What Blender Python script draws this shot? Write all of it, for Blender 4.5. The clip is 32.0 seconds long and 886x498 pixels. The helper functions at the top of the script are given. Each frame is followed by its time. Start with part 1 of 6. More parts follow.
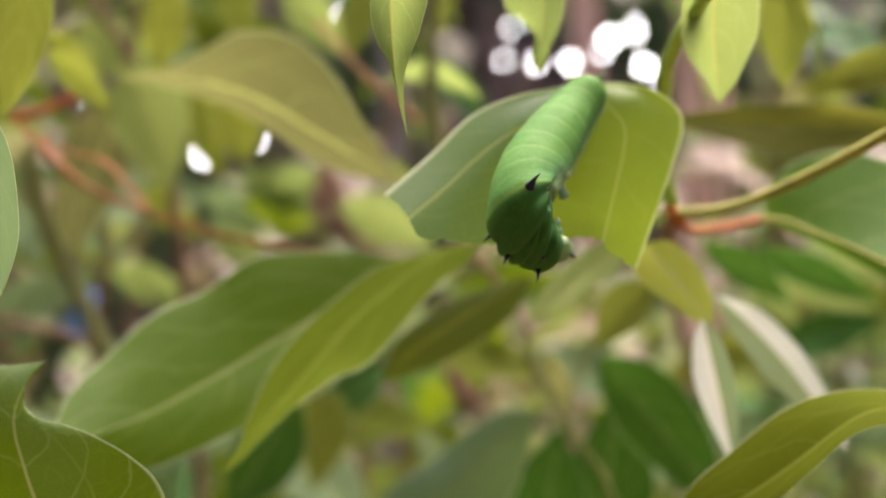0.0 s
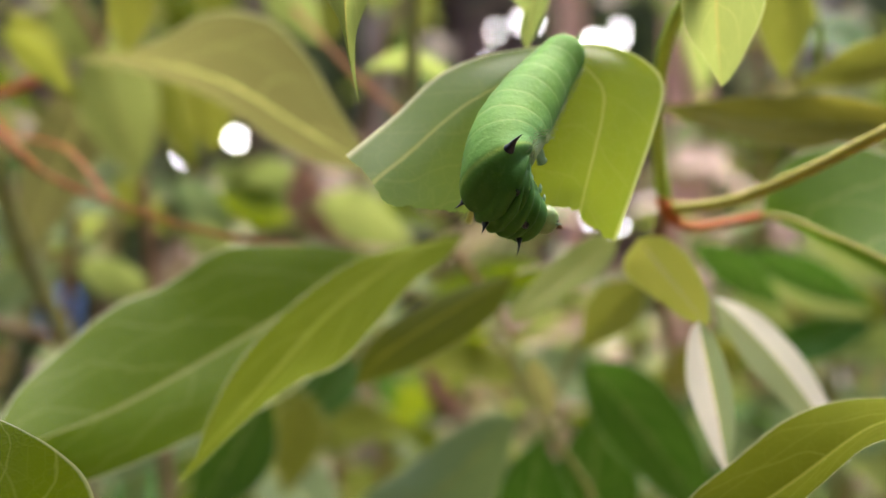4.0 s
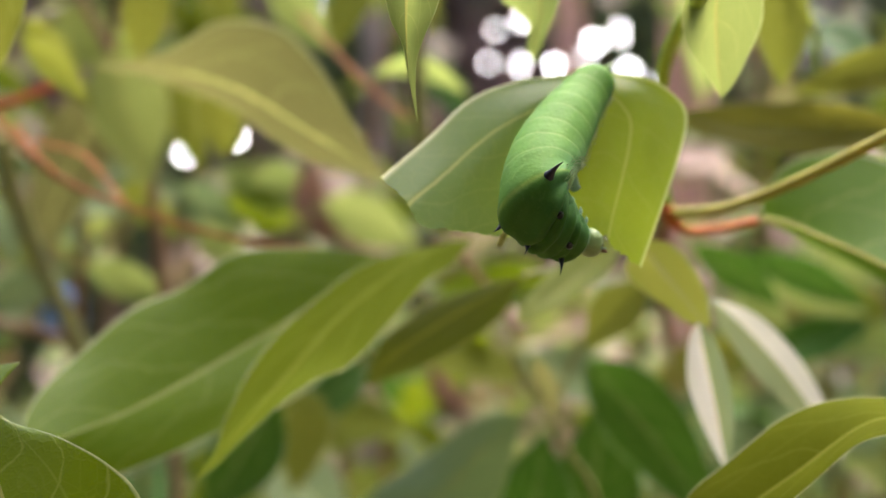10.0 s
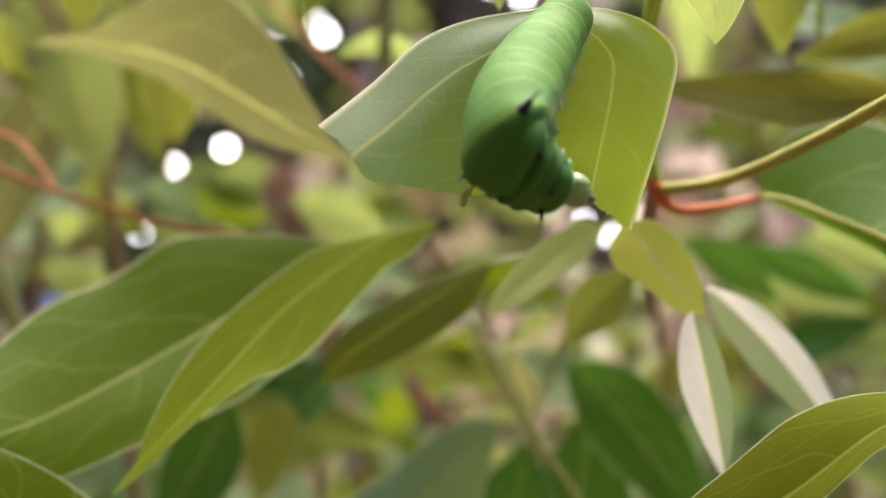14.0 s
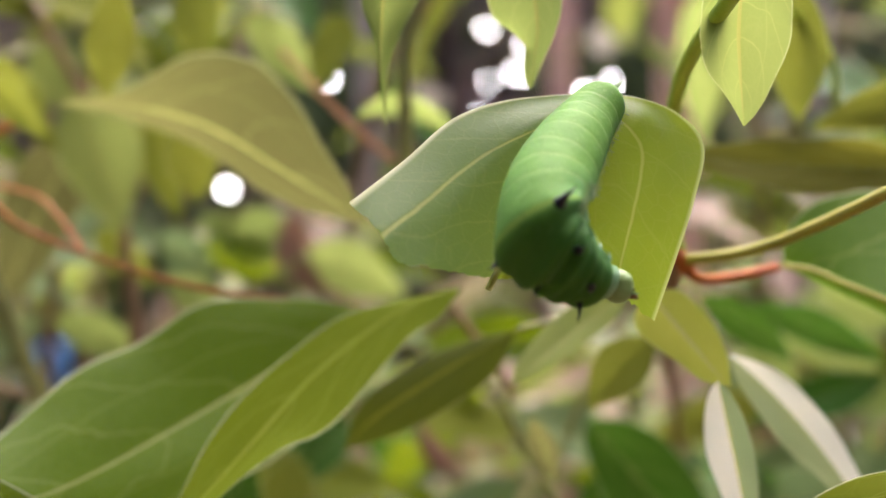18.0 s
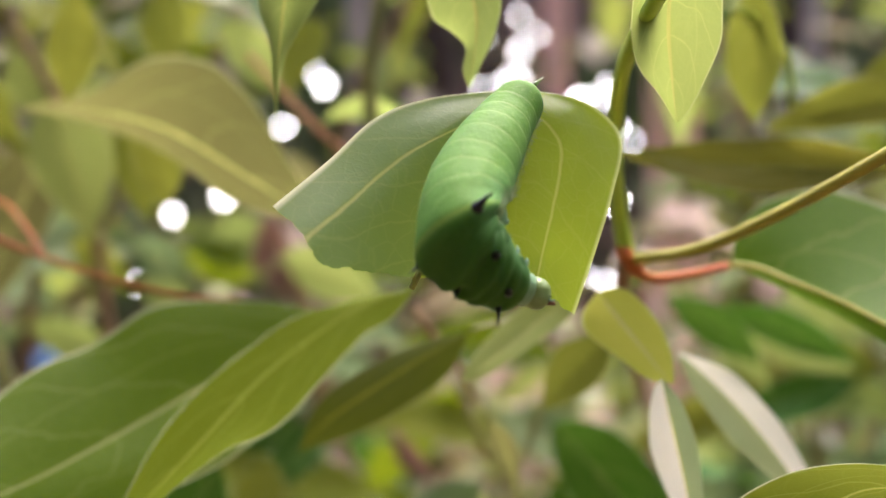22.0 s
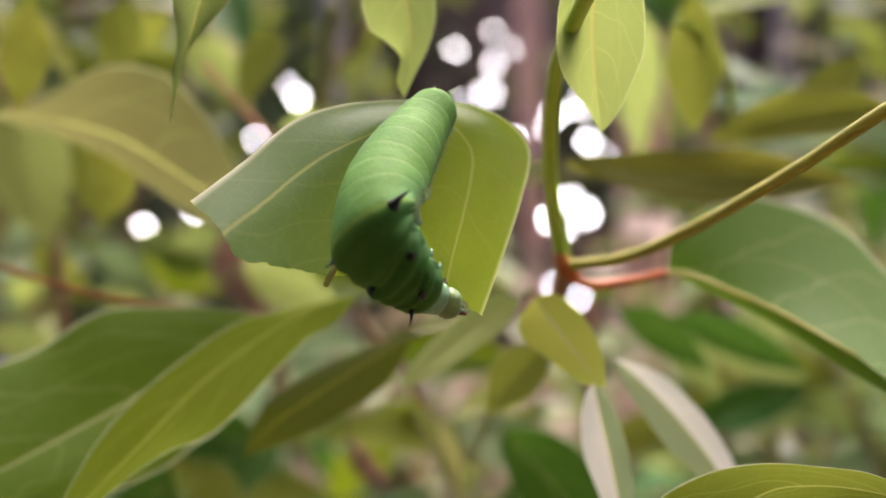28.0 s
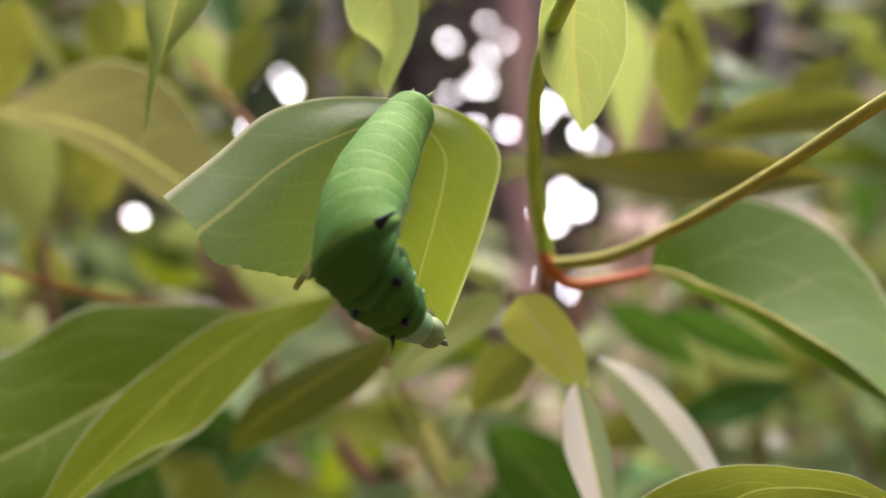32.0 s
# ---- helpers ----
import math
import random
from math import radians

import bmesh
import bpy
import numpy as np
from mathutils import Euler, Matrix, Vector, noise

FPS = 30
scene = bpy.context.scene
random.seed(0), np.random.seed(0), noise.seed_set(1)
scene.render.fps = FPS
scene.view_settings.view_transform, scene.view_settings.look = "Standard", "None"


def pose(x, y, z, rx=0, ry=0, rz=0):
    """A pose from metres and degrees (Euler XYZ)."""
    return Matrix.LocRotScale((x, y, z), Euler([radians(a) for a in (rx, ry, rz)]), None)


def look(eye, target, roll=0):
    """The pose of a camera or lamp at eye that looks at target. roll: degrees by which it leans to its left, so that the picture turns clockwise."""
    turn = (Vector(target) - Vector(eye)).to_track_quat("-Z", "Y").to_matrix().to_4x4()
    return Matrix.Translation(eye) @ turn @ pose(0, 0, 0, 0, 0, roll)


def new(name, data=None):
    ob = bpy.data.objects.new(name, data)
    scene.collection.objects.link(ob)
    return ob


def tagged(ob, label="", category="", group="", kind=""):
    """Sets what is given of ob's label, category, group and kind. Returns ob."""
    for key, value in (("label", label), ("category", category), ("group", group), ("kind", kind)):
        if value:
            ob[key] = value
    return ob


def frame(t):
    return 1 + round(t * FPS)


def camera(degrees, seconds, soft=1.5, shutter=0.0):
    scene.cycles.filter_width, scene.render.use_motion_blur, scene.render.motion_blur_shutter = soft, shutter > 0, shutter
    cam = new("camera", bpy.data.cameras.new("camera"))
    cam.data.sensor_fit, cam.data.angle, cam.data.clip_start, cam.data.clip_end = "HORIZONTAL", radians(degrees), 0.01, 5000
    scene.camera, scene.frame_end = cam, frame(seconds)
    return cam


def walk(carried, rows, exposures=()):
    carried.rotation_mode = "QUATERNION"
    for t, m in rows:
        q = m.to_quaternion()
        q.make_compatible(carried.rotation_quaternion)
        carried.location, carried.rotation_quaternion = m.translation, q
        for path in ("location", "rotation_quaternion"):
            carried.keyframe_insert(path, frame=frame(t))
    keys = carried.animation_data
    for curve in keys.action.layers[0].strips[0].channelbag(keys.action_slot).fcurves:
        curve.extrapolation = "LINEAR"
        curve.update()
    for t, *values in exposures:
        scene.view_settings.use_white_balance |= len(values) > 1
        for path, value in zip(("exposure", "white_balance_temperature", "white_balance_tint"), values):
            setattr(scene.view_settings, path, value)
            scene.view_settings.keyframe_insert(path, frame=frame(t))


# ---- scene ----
# a caterpillar feeding on a leaf of a young tree, seen close by a hand-held camera
cam = camera(41.5, 32.0, 1.5)
cam.data.dof.use_dof = True
cam.data.dof.focus_distance = 0.145
cam.data.dof.aperture_fstop = 12.2
# seconds, place in metres, turn in degrees
PATH = [
    (0.0, -0.0011, 0.0015, 1.2995, 90.17, 0.02, -0.17),
    (0.5, -0.0017, 0.0051, 1.3004, 90.21, -0.14, -0.30),
    (1.0, -0.0048, 0.0059, 1.3001, 90.28, -0.29, -0.48),
    (1.5, -0.0026, 0.0070, 1.2999, 90.29, -0.56, -0.58),
    (2.0, 0.0006, 0.0102, 1.2993, 90.27, -0.52, -0.74),
    (2.5, 0.0031, 0.0147, 1.2983, 90.28, -0.63, -0.82),
    (3.0, 0.0048, 0.0191, 1.2972, 90.48, -0.40, -0.84),
    (3.5, 0.0003, 0.0180, 1.2975, 90.38, -0.67, -0.99),
    (5.5, -0.0008, 0.0131, 1.2983, 90.29, -0.68, -1.20),
    (6.0, 0.0014, 0.0130, 1.2954, 90.45, -0.42, -0.97),
    (6.5, -0.0019, 0.0101, 1.2989, 90.34, -0.56, -1.09),
    (7.0, -0.0036, 0.0115, 1.2985, 90.36, -0.61, -1.20),
    (7.5, 0.0012, 0.0108, 1.2986, 90.30, -0.35, -1.04),
    (8.0, -0.0000, 0.0108, 1.2981, 90.27, -0.48, -1.28),
    (8.5, 0.0009, 0.0118, 1.2972, 90.32, -0.21, -1.00),
    (9.0, -0.0032, 0.0114, 1.2989, 90.19, -0.51, -1.20),
    (9.5, -0.0041, 0.0091, 1.2992, 90.27, -0.35, -0.97),
    (10.0, -0.0021, 0.0092, 1.2989, 90.24, -0.66, -1.07),
    (10.5, 0.0041, 0.0108, 1.2988, 90.39, -0.54, -0.95),
    (11.0, 0.0073, 0.0138, 1.2987, 90.51, -0.35, -0.74),
    (11.5, 0.0042, 0.0167, 1.2992, 90.41, -0.85, -1.02),
    (12.0, 0.0011, 0.0167, 1.2987, 90.52, -0.73, -0.98),
    (12.5, 0.0011, 0.0211, 1.2991, 90.29, -1.01, -1.22),
    (13.0, 0.0055, 0.0312, 1.2949, 90.26, -0.60, -1.51),
    (13.5, 0.0065, 0.0340, 1.2929, 90.41, -0.22, -1.41),
    (14.0, 0.0041, 0.0349, 1.2942, 90.79, -0.32, -1.41),
    (14.5, 0.0035, 0.0353, 1.2937, 91.18, -0.44, -1.07),
    (16.5, 0.0058, 0.0338, 1.2964, 92.35, -0.00, -1.29),
    (17.0, 0.0031, 0.0342, 1.2968, 92.60, -0.15, -1.37),
    (17.5, -0.0013, 0.0325, 1.2990, 92.58, -0.48, -1.45),
    (18.0, -0.0007, 0.0318, 1.2986, 92.81, -0.59, -1.44),
    (18.5, 0.0020, 0.0330, 1.2964, 93.03, -0.24, -1.41),
    (19.0, 0.0023, 0.0326, 1.2965, 93.06, -0.11, -1.38),
    (19.5, 0.0027, 0.0346, 1.2963, 93.06, 0.07, -1.19),
    (20.0, 0.0011, 0.0333, 1.2970, 93.13, -0.35, -1.23),
    (20.5, 0.0025, 0.0323, 1.2974, 93.14, -0.36, -1.16),
    (21.0, 0.0059, 0.0358, 1.2949, 93.23, -0.13, -1.11),
    (21.5, 0.0084, 0.0316, 1.2968, 93.13, -0.15, -1.29),
    (22.0, 0.0078, 0.0310, 1.2975, 93.16, -0.28, -1.48),
    (22.5, 0.0078, 0.0322, 1.2971, 93.25, -0.34, -1.60),
    (23.0, 0.0077, 0.0294, 1.2974, 93.34, -0.51, -1.80),
    (23.5, 0.0100, 0.0318, 1.2957, 93.47, -0.61, -2.14),
    (24.0, 0.0125, 0.0322, 1.2957, 93.54, -0.51, -2.36),
    (24.5, 0.0116, 0.0292, 1.2972, 93.60, -0.58, -2.48),
    (25.0, 0.0120, 0.0303, 1.2968, 93.56, -0.55, -2.61),
    (25.5, 0.0125, 0.0288, 1.2967, 93.61, -0.43, -2.62),
    (26.0, 0.0132, 0.0282, 1.2968, 93.70, -0.43, -2.64),
    (26.5, 0.0147, 0.0291, 1.2965, 93.70, -0.51, -2.81),
    (28.5, 0.0136, 0.0271, 1.2959, 93.85, -0.37, -2.70),
    (29.0, 0.0137, 0.0310, 1.2951, 93.86, -0.54, -2.79),
    (29.5, 0.0154, 0.0306, 1.2963, 93.85, -0.41, -2.82),
    (30.0, 0.0150, 0.0302, 1.2963, 93.84, -0.45, -2.85),
    (30.5, 0.0127, 0.0301, 1.2969, 93.56, -0.65, -2.91),
    (31.0, 0.0125, 0.0276, 1.2968, 93.60, -0.77, -2.82),
    (31.5, 0.0135, 0.0270, 1.2978, 93.47, -0.69, -2.98),
    (32.0, 0.0154, 0.0275, 1.2974, 93.41, -0.52, -3.07),
]
walk(cam, [(t, pose(*p)) for t, *p in PATH], [(0, 2.14, 6500, 13), (22.5, 2.12, 6450, 17), (24.5, 1.92, 6450, 20), (32, 1.92, 6450, 20)])

# ---- world and sun: open shade under trees ----
sky_world = bpy.data.worlds.new("sky")
scene.world = sky_world
sky_world.use_nodes = True
wn = sky_world.node_tree
sky = wn.nodes.new("ShaderNodeTexSky")
sky.sky_type, sky.sun_disc = "NISHITA", False
sky.dust_density, sky.air_density, sky.ozone_density = 6.0, 0.8, 0.6
sky.sun_elevation, sky.sun_rotation = radians(67), radians(20)
wn.links.new(sky.outputs["Color"], wn.nodes["Background"].inputs["Color"])
wn.nodes["Background"].inputs["Strength"].default_value = 0.2
sun = new("sun", bpy.data.lights.new("sun", "SUN"))
sun.data.energy, sun.data.angle, sun.data.color = 1.9, radians(40), (1.0, 0.96, 0.88)
sun.matrix_world = look((0.68, 1.85, 6.0), (0, 0, 1.3))


# ---- materials ----
def material(name, rough=0.5, spec=0.5):
    m = bpy.data.materials.new(name)
    m.use_nodes = True
    b = m.node_tree.nodes["Principled BSDF"]
    b.inputs["Roughness"].default_value = rough
    b.inputs["Specular IOR Level"].default_value = spec
    return m, m.node_tree, b


def node(nt, kind, **values):
    n = nt.nodes.new("ShaderNode" + kind)
    for key, value in values.items():
        n.inputs[key.replace("_", " ")].default_value = value
    return n


def ramp(nt, source, stops):
    r = nt.nodes.new("ShaderNodeValToRGB")
    e = r.color_ramp.elements
    while len(e) < len(stops):
        e.new(0.5)
    for el, (p, c) in zip(e, stops):
        el.position, el.color = p, (*c, 1)
    nt.links.new(source, r.inputs["Fac"])
    return r.outputs["Color"]


def mix(nt, fac, a, b, blend="MIX"):
    n = nt.nodes.new("ShaderNodeMix")
    n.data_type, n.blend_type = "RGBA", blend
    for sock, v in ((n.inputs[0], fac), (n.inputs[6], a), (n.inputs[7], b)):
        if isinstance(v, bpy.types.NodeSocket):
            nt.links.new(v, sock)
        else:
            sock.default_value = v if isinstance(v, float) else (*v, 1)
    return n.outputs[2]


def calc(nt, op, a, b=0.0):
    n = nt.nodes.new("ShaderNodeMath")
    n.operation = op
    for sock, v in zip(n.inputs, (a, b)):
        if isinstance(v, bpy.types.NodeSocket):
            nt.links.new(v, sock)
        else:
            sock.default_value = v
    return n.outputs[0]


def bump(nt, b, height, strength, distance=0.0004):
    n = node(nt, "Bump", Strength=strength, Distance=distance)
    nt.links.new(height, n.inputs["Height"])
    nt.links.new(n.outputs["Normal"], b.inputs["Normal"])
    return n.outputs["Normal"]


def leaf_material(name, dark, light, glow, rough=0.34, through_light=0.45, vein=(0.42, 0.45, 0.12), gloss=0.5, left=0.55, right=0.55, reach=2.1, strong=0.3, other=None, spec=0.35, long_veins=0.3, side_veins=5.0, side_strength=0.5, net_strength=0.1, other_glow=0.3, wavy=0.18):
    """Leaf skin: mottled green with side veins, a net of fine veins and a pale margin, and light passing through the blade.
    UV: along, across (0.5 the midrib). left, right: how far out the long side veins run."""
    m, nt, b = material(name, rough, spec)
    uv = nt.nodes.new("ShaderNodeUVMap")
    co = nt.nodes.new("ShaderNodeTexCoord")
    info = nt.nodes.new("ShaderNodeObjectInfo")
    n1 = node(nt, "TexNoise", Scale=60.0, Detail=4.0)
    n2 = node(nt, "TexNoise", Scale=700.0, Detail=3.0)
    n3 = node(nt, "TexNoise", Scale=170.0, Detail=2.0)
    for n in (n1, n2, n3):
        nt.links.new(co.outputs["Object"], n.inputs["Vector"])
    base = mix(nt, n1.outputs["Fac"], dark, light)
    base = mix(nt, calc(nt, "MULTIPLY", n2.outputs["Fac"], 0.25), base, (light[0] * 1.2, light[1] * 1.1, light[2]))
    sep = nt.nodes.new("ShaderNodeSeparateXYZ")
    nt.links.new(uv.outputs["UV"], sep.inputs["Vector"])
    u, v = sep.outputs["X"], sep.outputs["Y"]
    # one half takes a tone of its own, painting sky sheen into the colour
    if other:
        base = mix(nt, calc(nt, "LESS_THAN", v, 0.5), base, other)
    # net of veins, cells a few millimetres wide
    cell = nt.nodes.new("ShaderNodeTexVoronoi")
    cell.feature = "DISTANCE_TO_EDGE"
    cell.inputs["Scale"].default_value = 330.0
    nt.links.new(mix(nt, 0.006, co.outputs["Object"], n1.outputs["Color"], "ADD"), cell.inputs["Vector"])
    net = ramp(nt, cell.outputs["Distance"], [(0.0, (1, 1, 1)), (0.05, (0, 0, 0))])
    across = calc(nt, "ABSOLUTE", calc(nt, "SUBTRACT", v, 0.5))
    a = calc(nt, "ADD", calc(nt, "MULTIPLY", across, 2.0), calc(nt, "MULTIPLY", calc(nt, "SUBTRACT", n3.outputs["Fac"], 0.5), 0.05))
    # one long vein each side, and shorter ones that branch from it and from the midrib
    out = calc(nt, "ADD", calc(nt, "MULTIPLY", calc(nt, "LESS_THAN", v, 0.5), left - right), right)
    speed = calc(nt, "ADD", calc(nt, "MULTIPLY", calc(nt, "LESS_THAN", v, 0.5), reach - 2.1), 2.1)
    run = calc(nt, "MULTIPLY", calc(nt, "TANH", calc(nt, "MULTIPLY", calc(nt, "MULTIPLY", u, speed), 1.5)), out)
    long = ramp(nt, calc(nt, "ABSOLUTE", calc(nt, "SUBTRACT", a, run)), [(0.004, (1, 1, 1)), (0.02, (0, 0, 0))])
    step = calc(nt, "FRACT", calc(nt, "MULTIPLY", calc(nt, "ADD", calc(nt, "SUBTRACT", u, calc(nt, "MULTIPLY", calc(nt, "POWER", a, 1.4), 0.34)), calc(nt, "MULTIPLY", n1.outputs["Fac"], 0.3)), side_veins))
    short = ramp(nt, calc(nt, "ABSOLUTE", calc(nt, "SUBTRACT", step, 0.5)), [(0.008, (side_strength,) * 3), (0.04, (0, 0, 0))])
    lines = calc(nt, "MAXIMUM", calc(nt, "MULTIPLY", long, long_veins), calc(nt, "MAXIMUM", short, calc(nt, "MULTIPLY", net, net_strength)))
    lines = calc(nt, "MULTIPLY", lines, strong)
    base = mix(nt, lines, base, vein)
    rim = ramp(nt, across, [(0.482, (0, 0, 0)), (0.497, (1, 1, 1))])
    base = mix(nt, calc(nt, "MULTIPLY", rim, min(1.0, 0.45 + strong) if strong else 0.0), base, (0.66, 0.66, 0.42))
    hsv = node(nt, "HueSaturation")
    nt.links.new(base, hsv.inputs["Color"])
    nt.links.new(calc(nt, "ADD", calc(nt, "MULTIPLY", info.outputs["Random"], 0.03), 0.485), hsv.inputs["Hue"])
    nt.links.new(calc(nt, "ADD", calc(nt, "MULTIPLY", info.outputs["Random"], 0.3), 0.85), hsv.inputs["Value"])
    col = hsv.outputs["Color"]
    nt.links.new(col, b.inputs["Base Color"])
    nt.links.new(calc(nt, "ADD", calc(nt, "MULTIPLY", n1.outputs["Fac"], 0.2), rough - 0.1), b.inputs["Roughness"])
    # fine raised net, about a millimetre wide
    fine = nt.nodes.new("ShaderNodeTexVoronoi")
    fine.feature = "DISTANCE_TO_EDGE"
    fine.inputs["Scale"].default_value = 1000.0
    nt.links.new(co.outputs["Object"], fine.inputs["Vector"])
    relief = ramp(nt, fine.outputs["Distance"], [(0.0, (1, 1, 1)), (0.2, (0, 0, 0))])
    height = calc(nt, "ADD", calc(nt, "MULTIPLY", lines, 0.8), calc(nt, "ADD", n1.outputs["Fac"], calc(nt, "MULTIPLY", relief, 0.12)))
    normal = bump(nt, b, height, wavy)
    b.inputs["Coat Weight"].default_value = gloss
    b.inputs["Coat Roughness"].default_value = rough * 0.8
    b.inputs["Coat IOR"].default_value = 1.6
    t = nt.nodes.new("ShaderNodeBsdfTranslucent")
    # that half is dimmed too, as if less lit from behind
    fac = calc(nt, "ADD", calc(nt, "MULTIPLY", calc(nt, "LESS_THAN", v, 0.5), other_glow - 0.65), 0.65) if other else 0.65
    passed = mix(nt, fac, col, glow)
    passed = mix(nt, calc(nt, "MULTIPLY", lines, 0.8), passed, (0.72, 0.7, 0.25))
    nt.links.new(passed, t.inputs["Color"])
    nt.links.new(normal, t.inputs["Normal"])
    s = nt.nodes.new("ShaderNodeMixShader")
    s.inputs[0].default_value = through_light
    nt.links.new(b.outputs[0], s.inputs[1])
    nt.links.new(t.outputs[0], s.inputs[2])
    nt.links.new(s.outputs[0], nt.nodes["Material Output"].inputs["Surface"])
    return m


def mottled(name, a, b_col, rough, scale, strength=0.4, spec=0.4, distance=0.001):
    """Bark, stems, soil: two tones at two scales with relief."""
    m, nt, b = material(name, rough, spec)
    co = nt.nodes.new("ShaderNodeTexCoord")
    n1 = node(nt, "TexNoise", Scale=scale, Detail=5.0)
    n2 = node(nt, "TexNoise", Scale=scale * 9, Detail=4.0)
    for n in (n1, n2):
        nt.links.new(co.outputs["Object"], n.inputs["Vector"])
    f = calc(nt, "ADD", calc(nt, "MULTIPLY", n1.outputs["Fac"], 0.7), calc(nt, "MULTIPLY", n2.outputs["Fac"], 0.3))
    nt.links.new(ramp(nt, f, [(0.35, a), (0.65, b_col)]), b.inputs["Base Color"])
    bump(nt, b, f, strength, distance)
    return m


leaf_green = leaf_material("leaf_green", (0.05, 0.09, 0.002), (0.074, 0.12, 0.003), (0.195, 0.26, 0.002), 0.34, 0.45, gloss=0.22, spec=0.12, wavy=0.8, strong=0.25)
leaf_bluish = leaf_material("leaf_bluish", (0.12, 0.2, 0.09), (0.17, 0.26, 0.12), (0.24, 0.34, 0.13), 0.4, 0.4, gloss=0.3, spec=0.35, strong=0.2)
leaf_grey = leaf_material("leaf_grey", (0.07, 0.12, 0.05), (0.1, 0.16, 0.07), (0.12, 0.19, 0.04), 0.42, 0.25, gloss=0.4, spec=0.4)
leaf_matt = leaf_material("leaf_matt", (0.062, 0.083, 0.004), (0.086, 0.107, 0.006), (0.163, 0.188, 0.005), 0.75, 0.42, gloss=0.0, spec=0.02, strong=0.14)
leaf_bright = leaf_material("leaf_bright", (0.05, 0.12, 0.01), (0.085, 0.165, 0.018), (0.16, 0.29, 0.015), 0.45, 0.42, gloss=0.05, spec=0.08, wavy=0.7)
leaf_olive = leaf_material("leaf_olive", (0.09, 0.11, 0.014), (0.13, 0.15, 0.022), (0.23, 0.25, 0.03), 0.75, 0.5, gloss=0.0, spec=0.03)
leaf_brown_green = leaf_material("leaf_brown_green", (0.08, 0.085, 0.024), (0.11, 0.11, 0.036), (0.15, 0.15, 0.045), 0.6, 0.45, gloss=0.0, spec=0.1)
leaf_dark = leaf_material("leaf_dark", (0.075, 0.085, 0.012), (0.11, 0.12, 0.017), (0.22, 0.215, 0.025), 0.75, 0.42, gloss=0.0, spec=0.1)
# darker copy of the leaf green, with shade put into its tones
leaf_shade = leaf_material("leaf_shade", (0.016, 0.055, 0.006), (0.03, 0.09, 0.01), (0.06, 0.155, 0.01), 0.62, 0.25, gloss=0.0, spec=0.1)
leaf_yellow = leaf_material("leaf_yellow", (0.29, 0.33, 0.05), (0.37, 0.41, 0.07), (0.62, 0.7, 0.1), 0.75, 0.5, gloss=0.0, spec=0.03)
# the white half is sky sheen painted on a green leaf
leaf_sheen = leaf_material("leaf_sheen", (0.78, 0.8, 0.76), (0.88, 0.9, 0.86), (0.75, 0.76, 0.6), 0.25, 0.2, (0.3, 0.36, 0.15), 0.5, strong=0.1, other_glow=0.0, other=(0.27, 0.36, 0.17))
leaf_pale_green = leaf_material("leaf_pale_green", (0.16, 0.22, 0.05), (0.22, 0.28, 0.075), (0.28, 0.34, 0.09), 0.62, 0.5, gloss=0.0, spec=0.1)
leaf_blue = leaf_material("leaf_blue_green", (0.09, 0.15, 0.06), (0.14, 0.21, 0.095), (0.18, 0.25, 0.1), 0.62, 0.45, gloss=0.0, spec=0.1)
leaf_deep = leaf_material("leaf_deep", (0.05, 0.075, 0.008), (0.075, 0.1, 0.013), (0.13, 0.16, 0.012), 0.6, 0.35, gloss=0.0, spec=0.1, strong=0.1)
leaf_dead = leaf_material("leaf_dead", (0.15, 0.075, 0.06), (0.25, 0.14, 0.115), (0.25, 0.13, 0.1), 0.7, 0.2, (0.2, 0.1, 0.06), 0.1)
# the greyer left half has the sheen of the sky put into its colour
leaf_eaten = leaf_material("leaf_eaten", (0.075, 0.14, 0.018), (0.12, 0.19, 0.025), (0.6, 0.74, 0.045), 0.4, 0.64, (0.42, 0.42, 0.1), 0.03, 0.85, 0.55, 1.0, 0.55, long_veins=0.9, side_strength=0.14, net_strength=0.09, spec=0.1, other=(0.075, 0.15, 0.05), other_glow=0.36)
vein_pale = leaf_material("vein_pale", (0.3, 0.33, 0.08), (0.38, 0.39, 0.12), (0.6, 0.58, 0.18), 0.45, 0.5, gloss=0.2, strong=0.0)
vein_dim = leaf_material("vein_dim", (0.12, 0.15, 0.04), (0.17, 0.2, 0.06), (0.2, 0.22, 0.06), 0.5, 0.35, gloss=0.1, strong=0.0)
vein_olive = leaf_material("vein_olive", (0.12, 0.135, 0.014), (0.16, 0.175, 0.02), (0.26, 0.27, 0.03), 0.6, 0.45, gloss=0.0, spec=0.05, strong=0.0)
vein_mid = leaf_material("vein_mid", (0.19, 0.22, 0.05), (0.25, 0.27, 0.07), (0.36, 0.36, 0.09), 0.5, 0.45, gloss=0.1, strong=0.0)
stem_green = mottled("stem_green", (0.26, 0.37, 0.025), (0.36, 0.48, 0.05), 0.5, 90)
stem_olive = mottled("stem_olive", (0.13, 0.13, 0.03), (0.22, 0.22, 0.05), 0.55, 90)
stem_red = mottled("stem_red", (0.34, 0.045, 0.018), (0.4, 0.13, 0.03), 0.4, 45, 0.4, 0.12)
stem_orange = mottled("stem_orange", (0.2, 0.05, 0.01), (0.22, 0.1, 0.016), 0.6, 40, 0.4, 0.12)
stem_pink = mottled("stem_pink", (0.4, 0.17, 0.09), (0.45, 0.25, 0.12), 0.6, 40, 0.4, 0.12)
stem_tan = mottled("stem_tan", (0.16, 0.09, 0.05), (0.26, 0.17, 0.09), 0.6, 90, 0.4, 0.12)
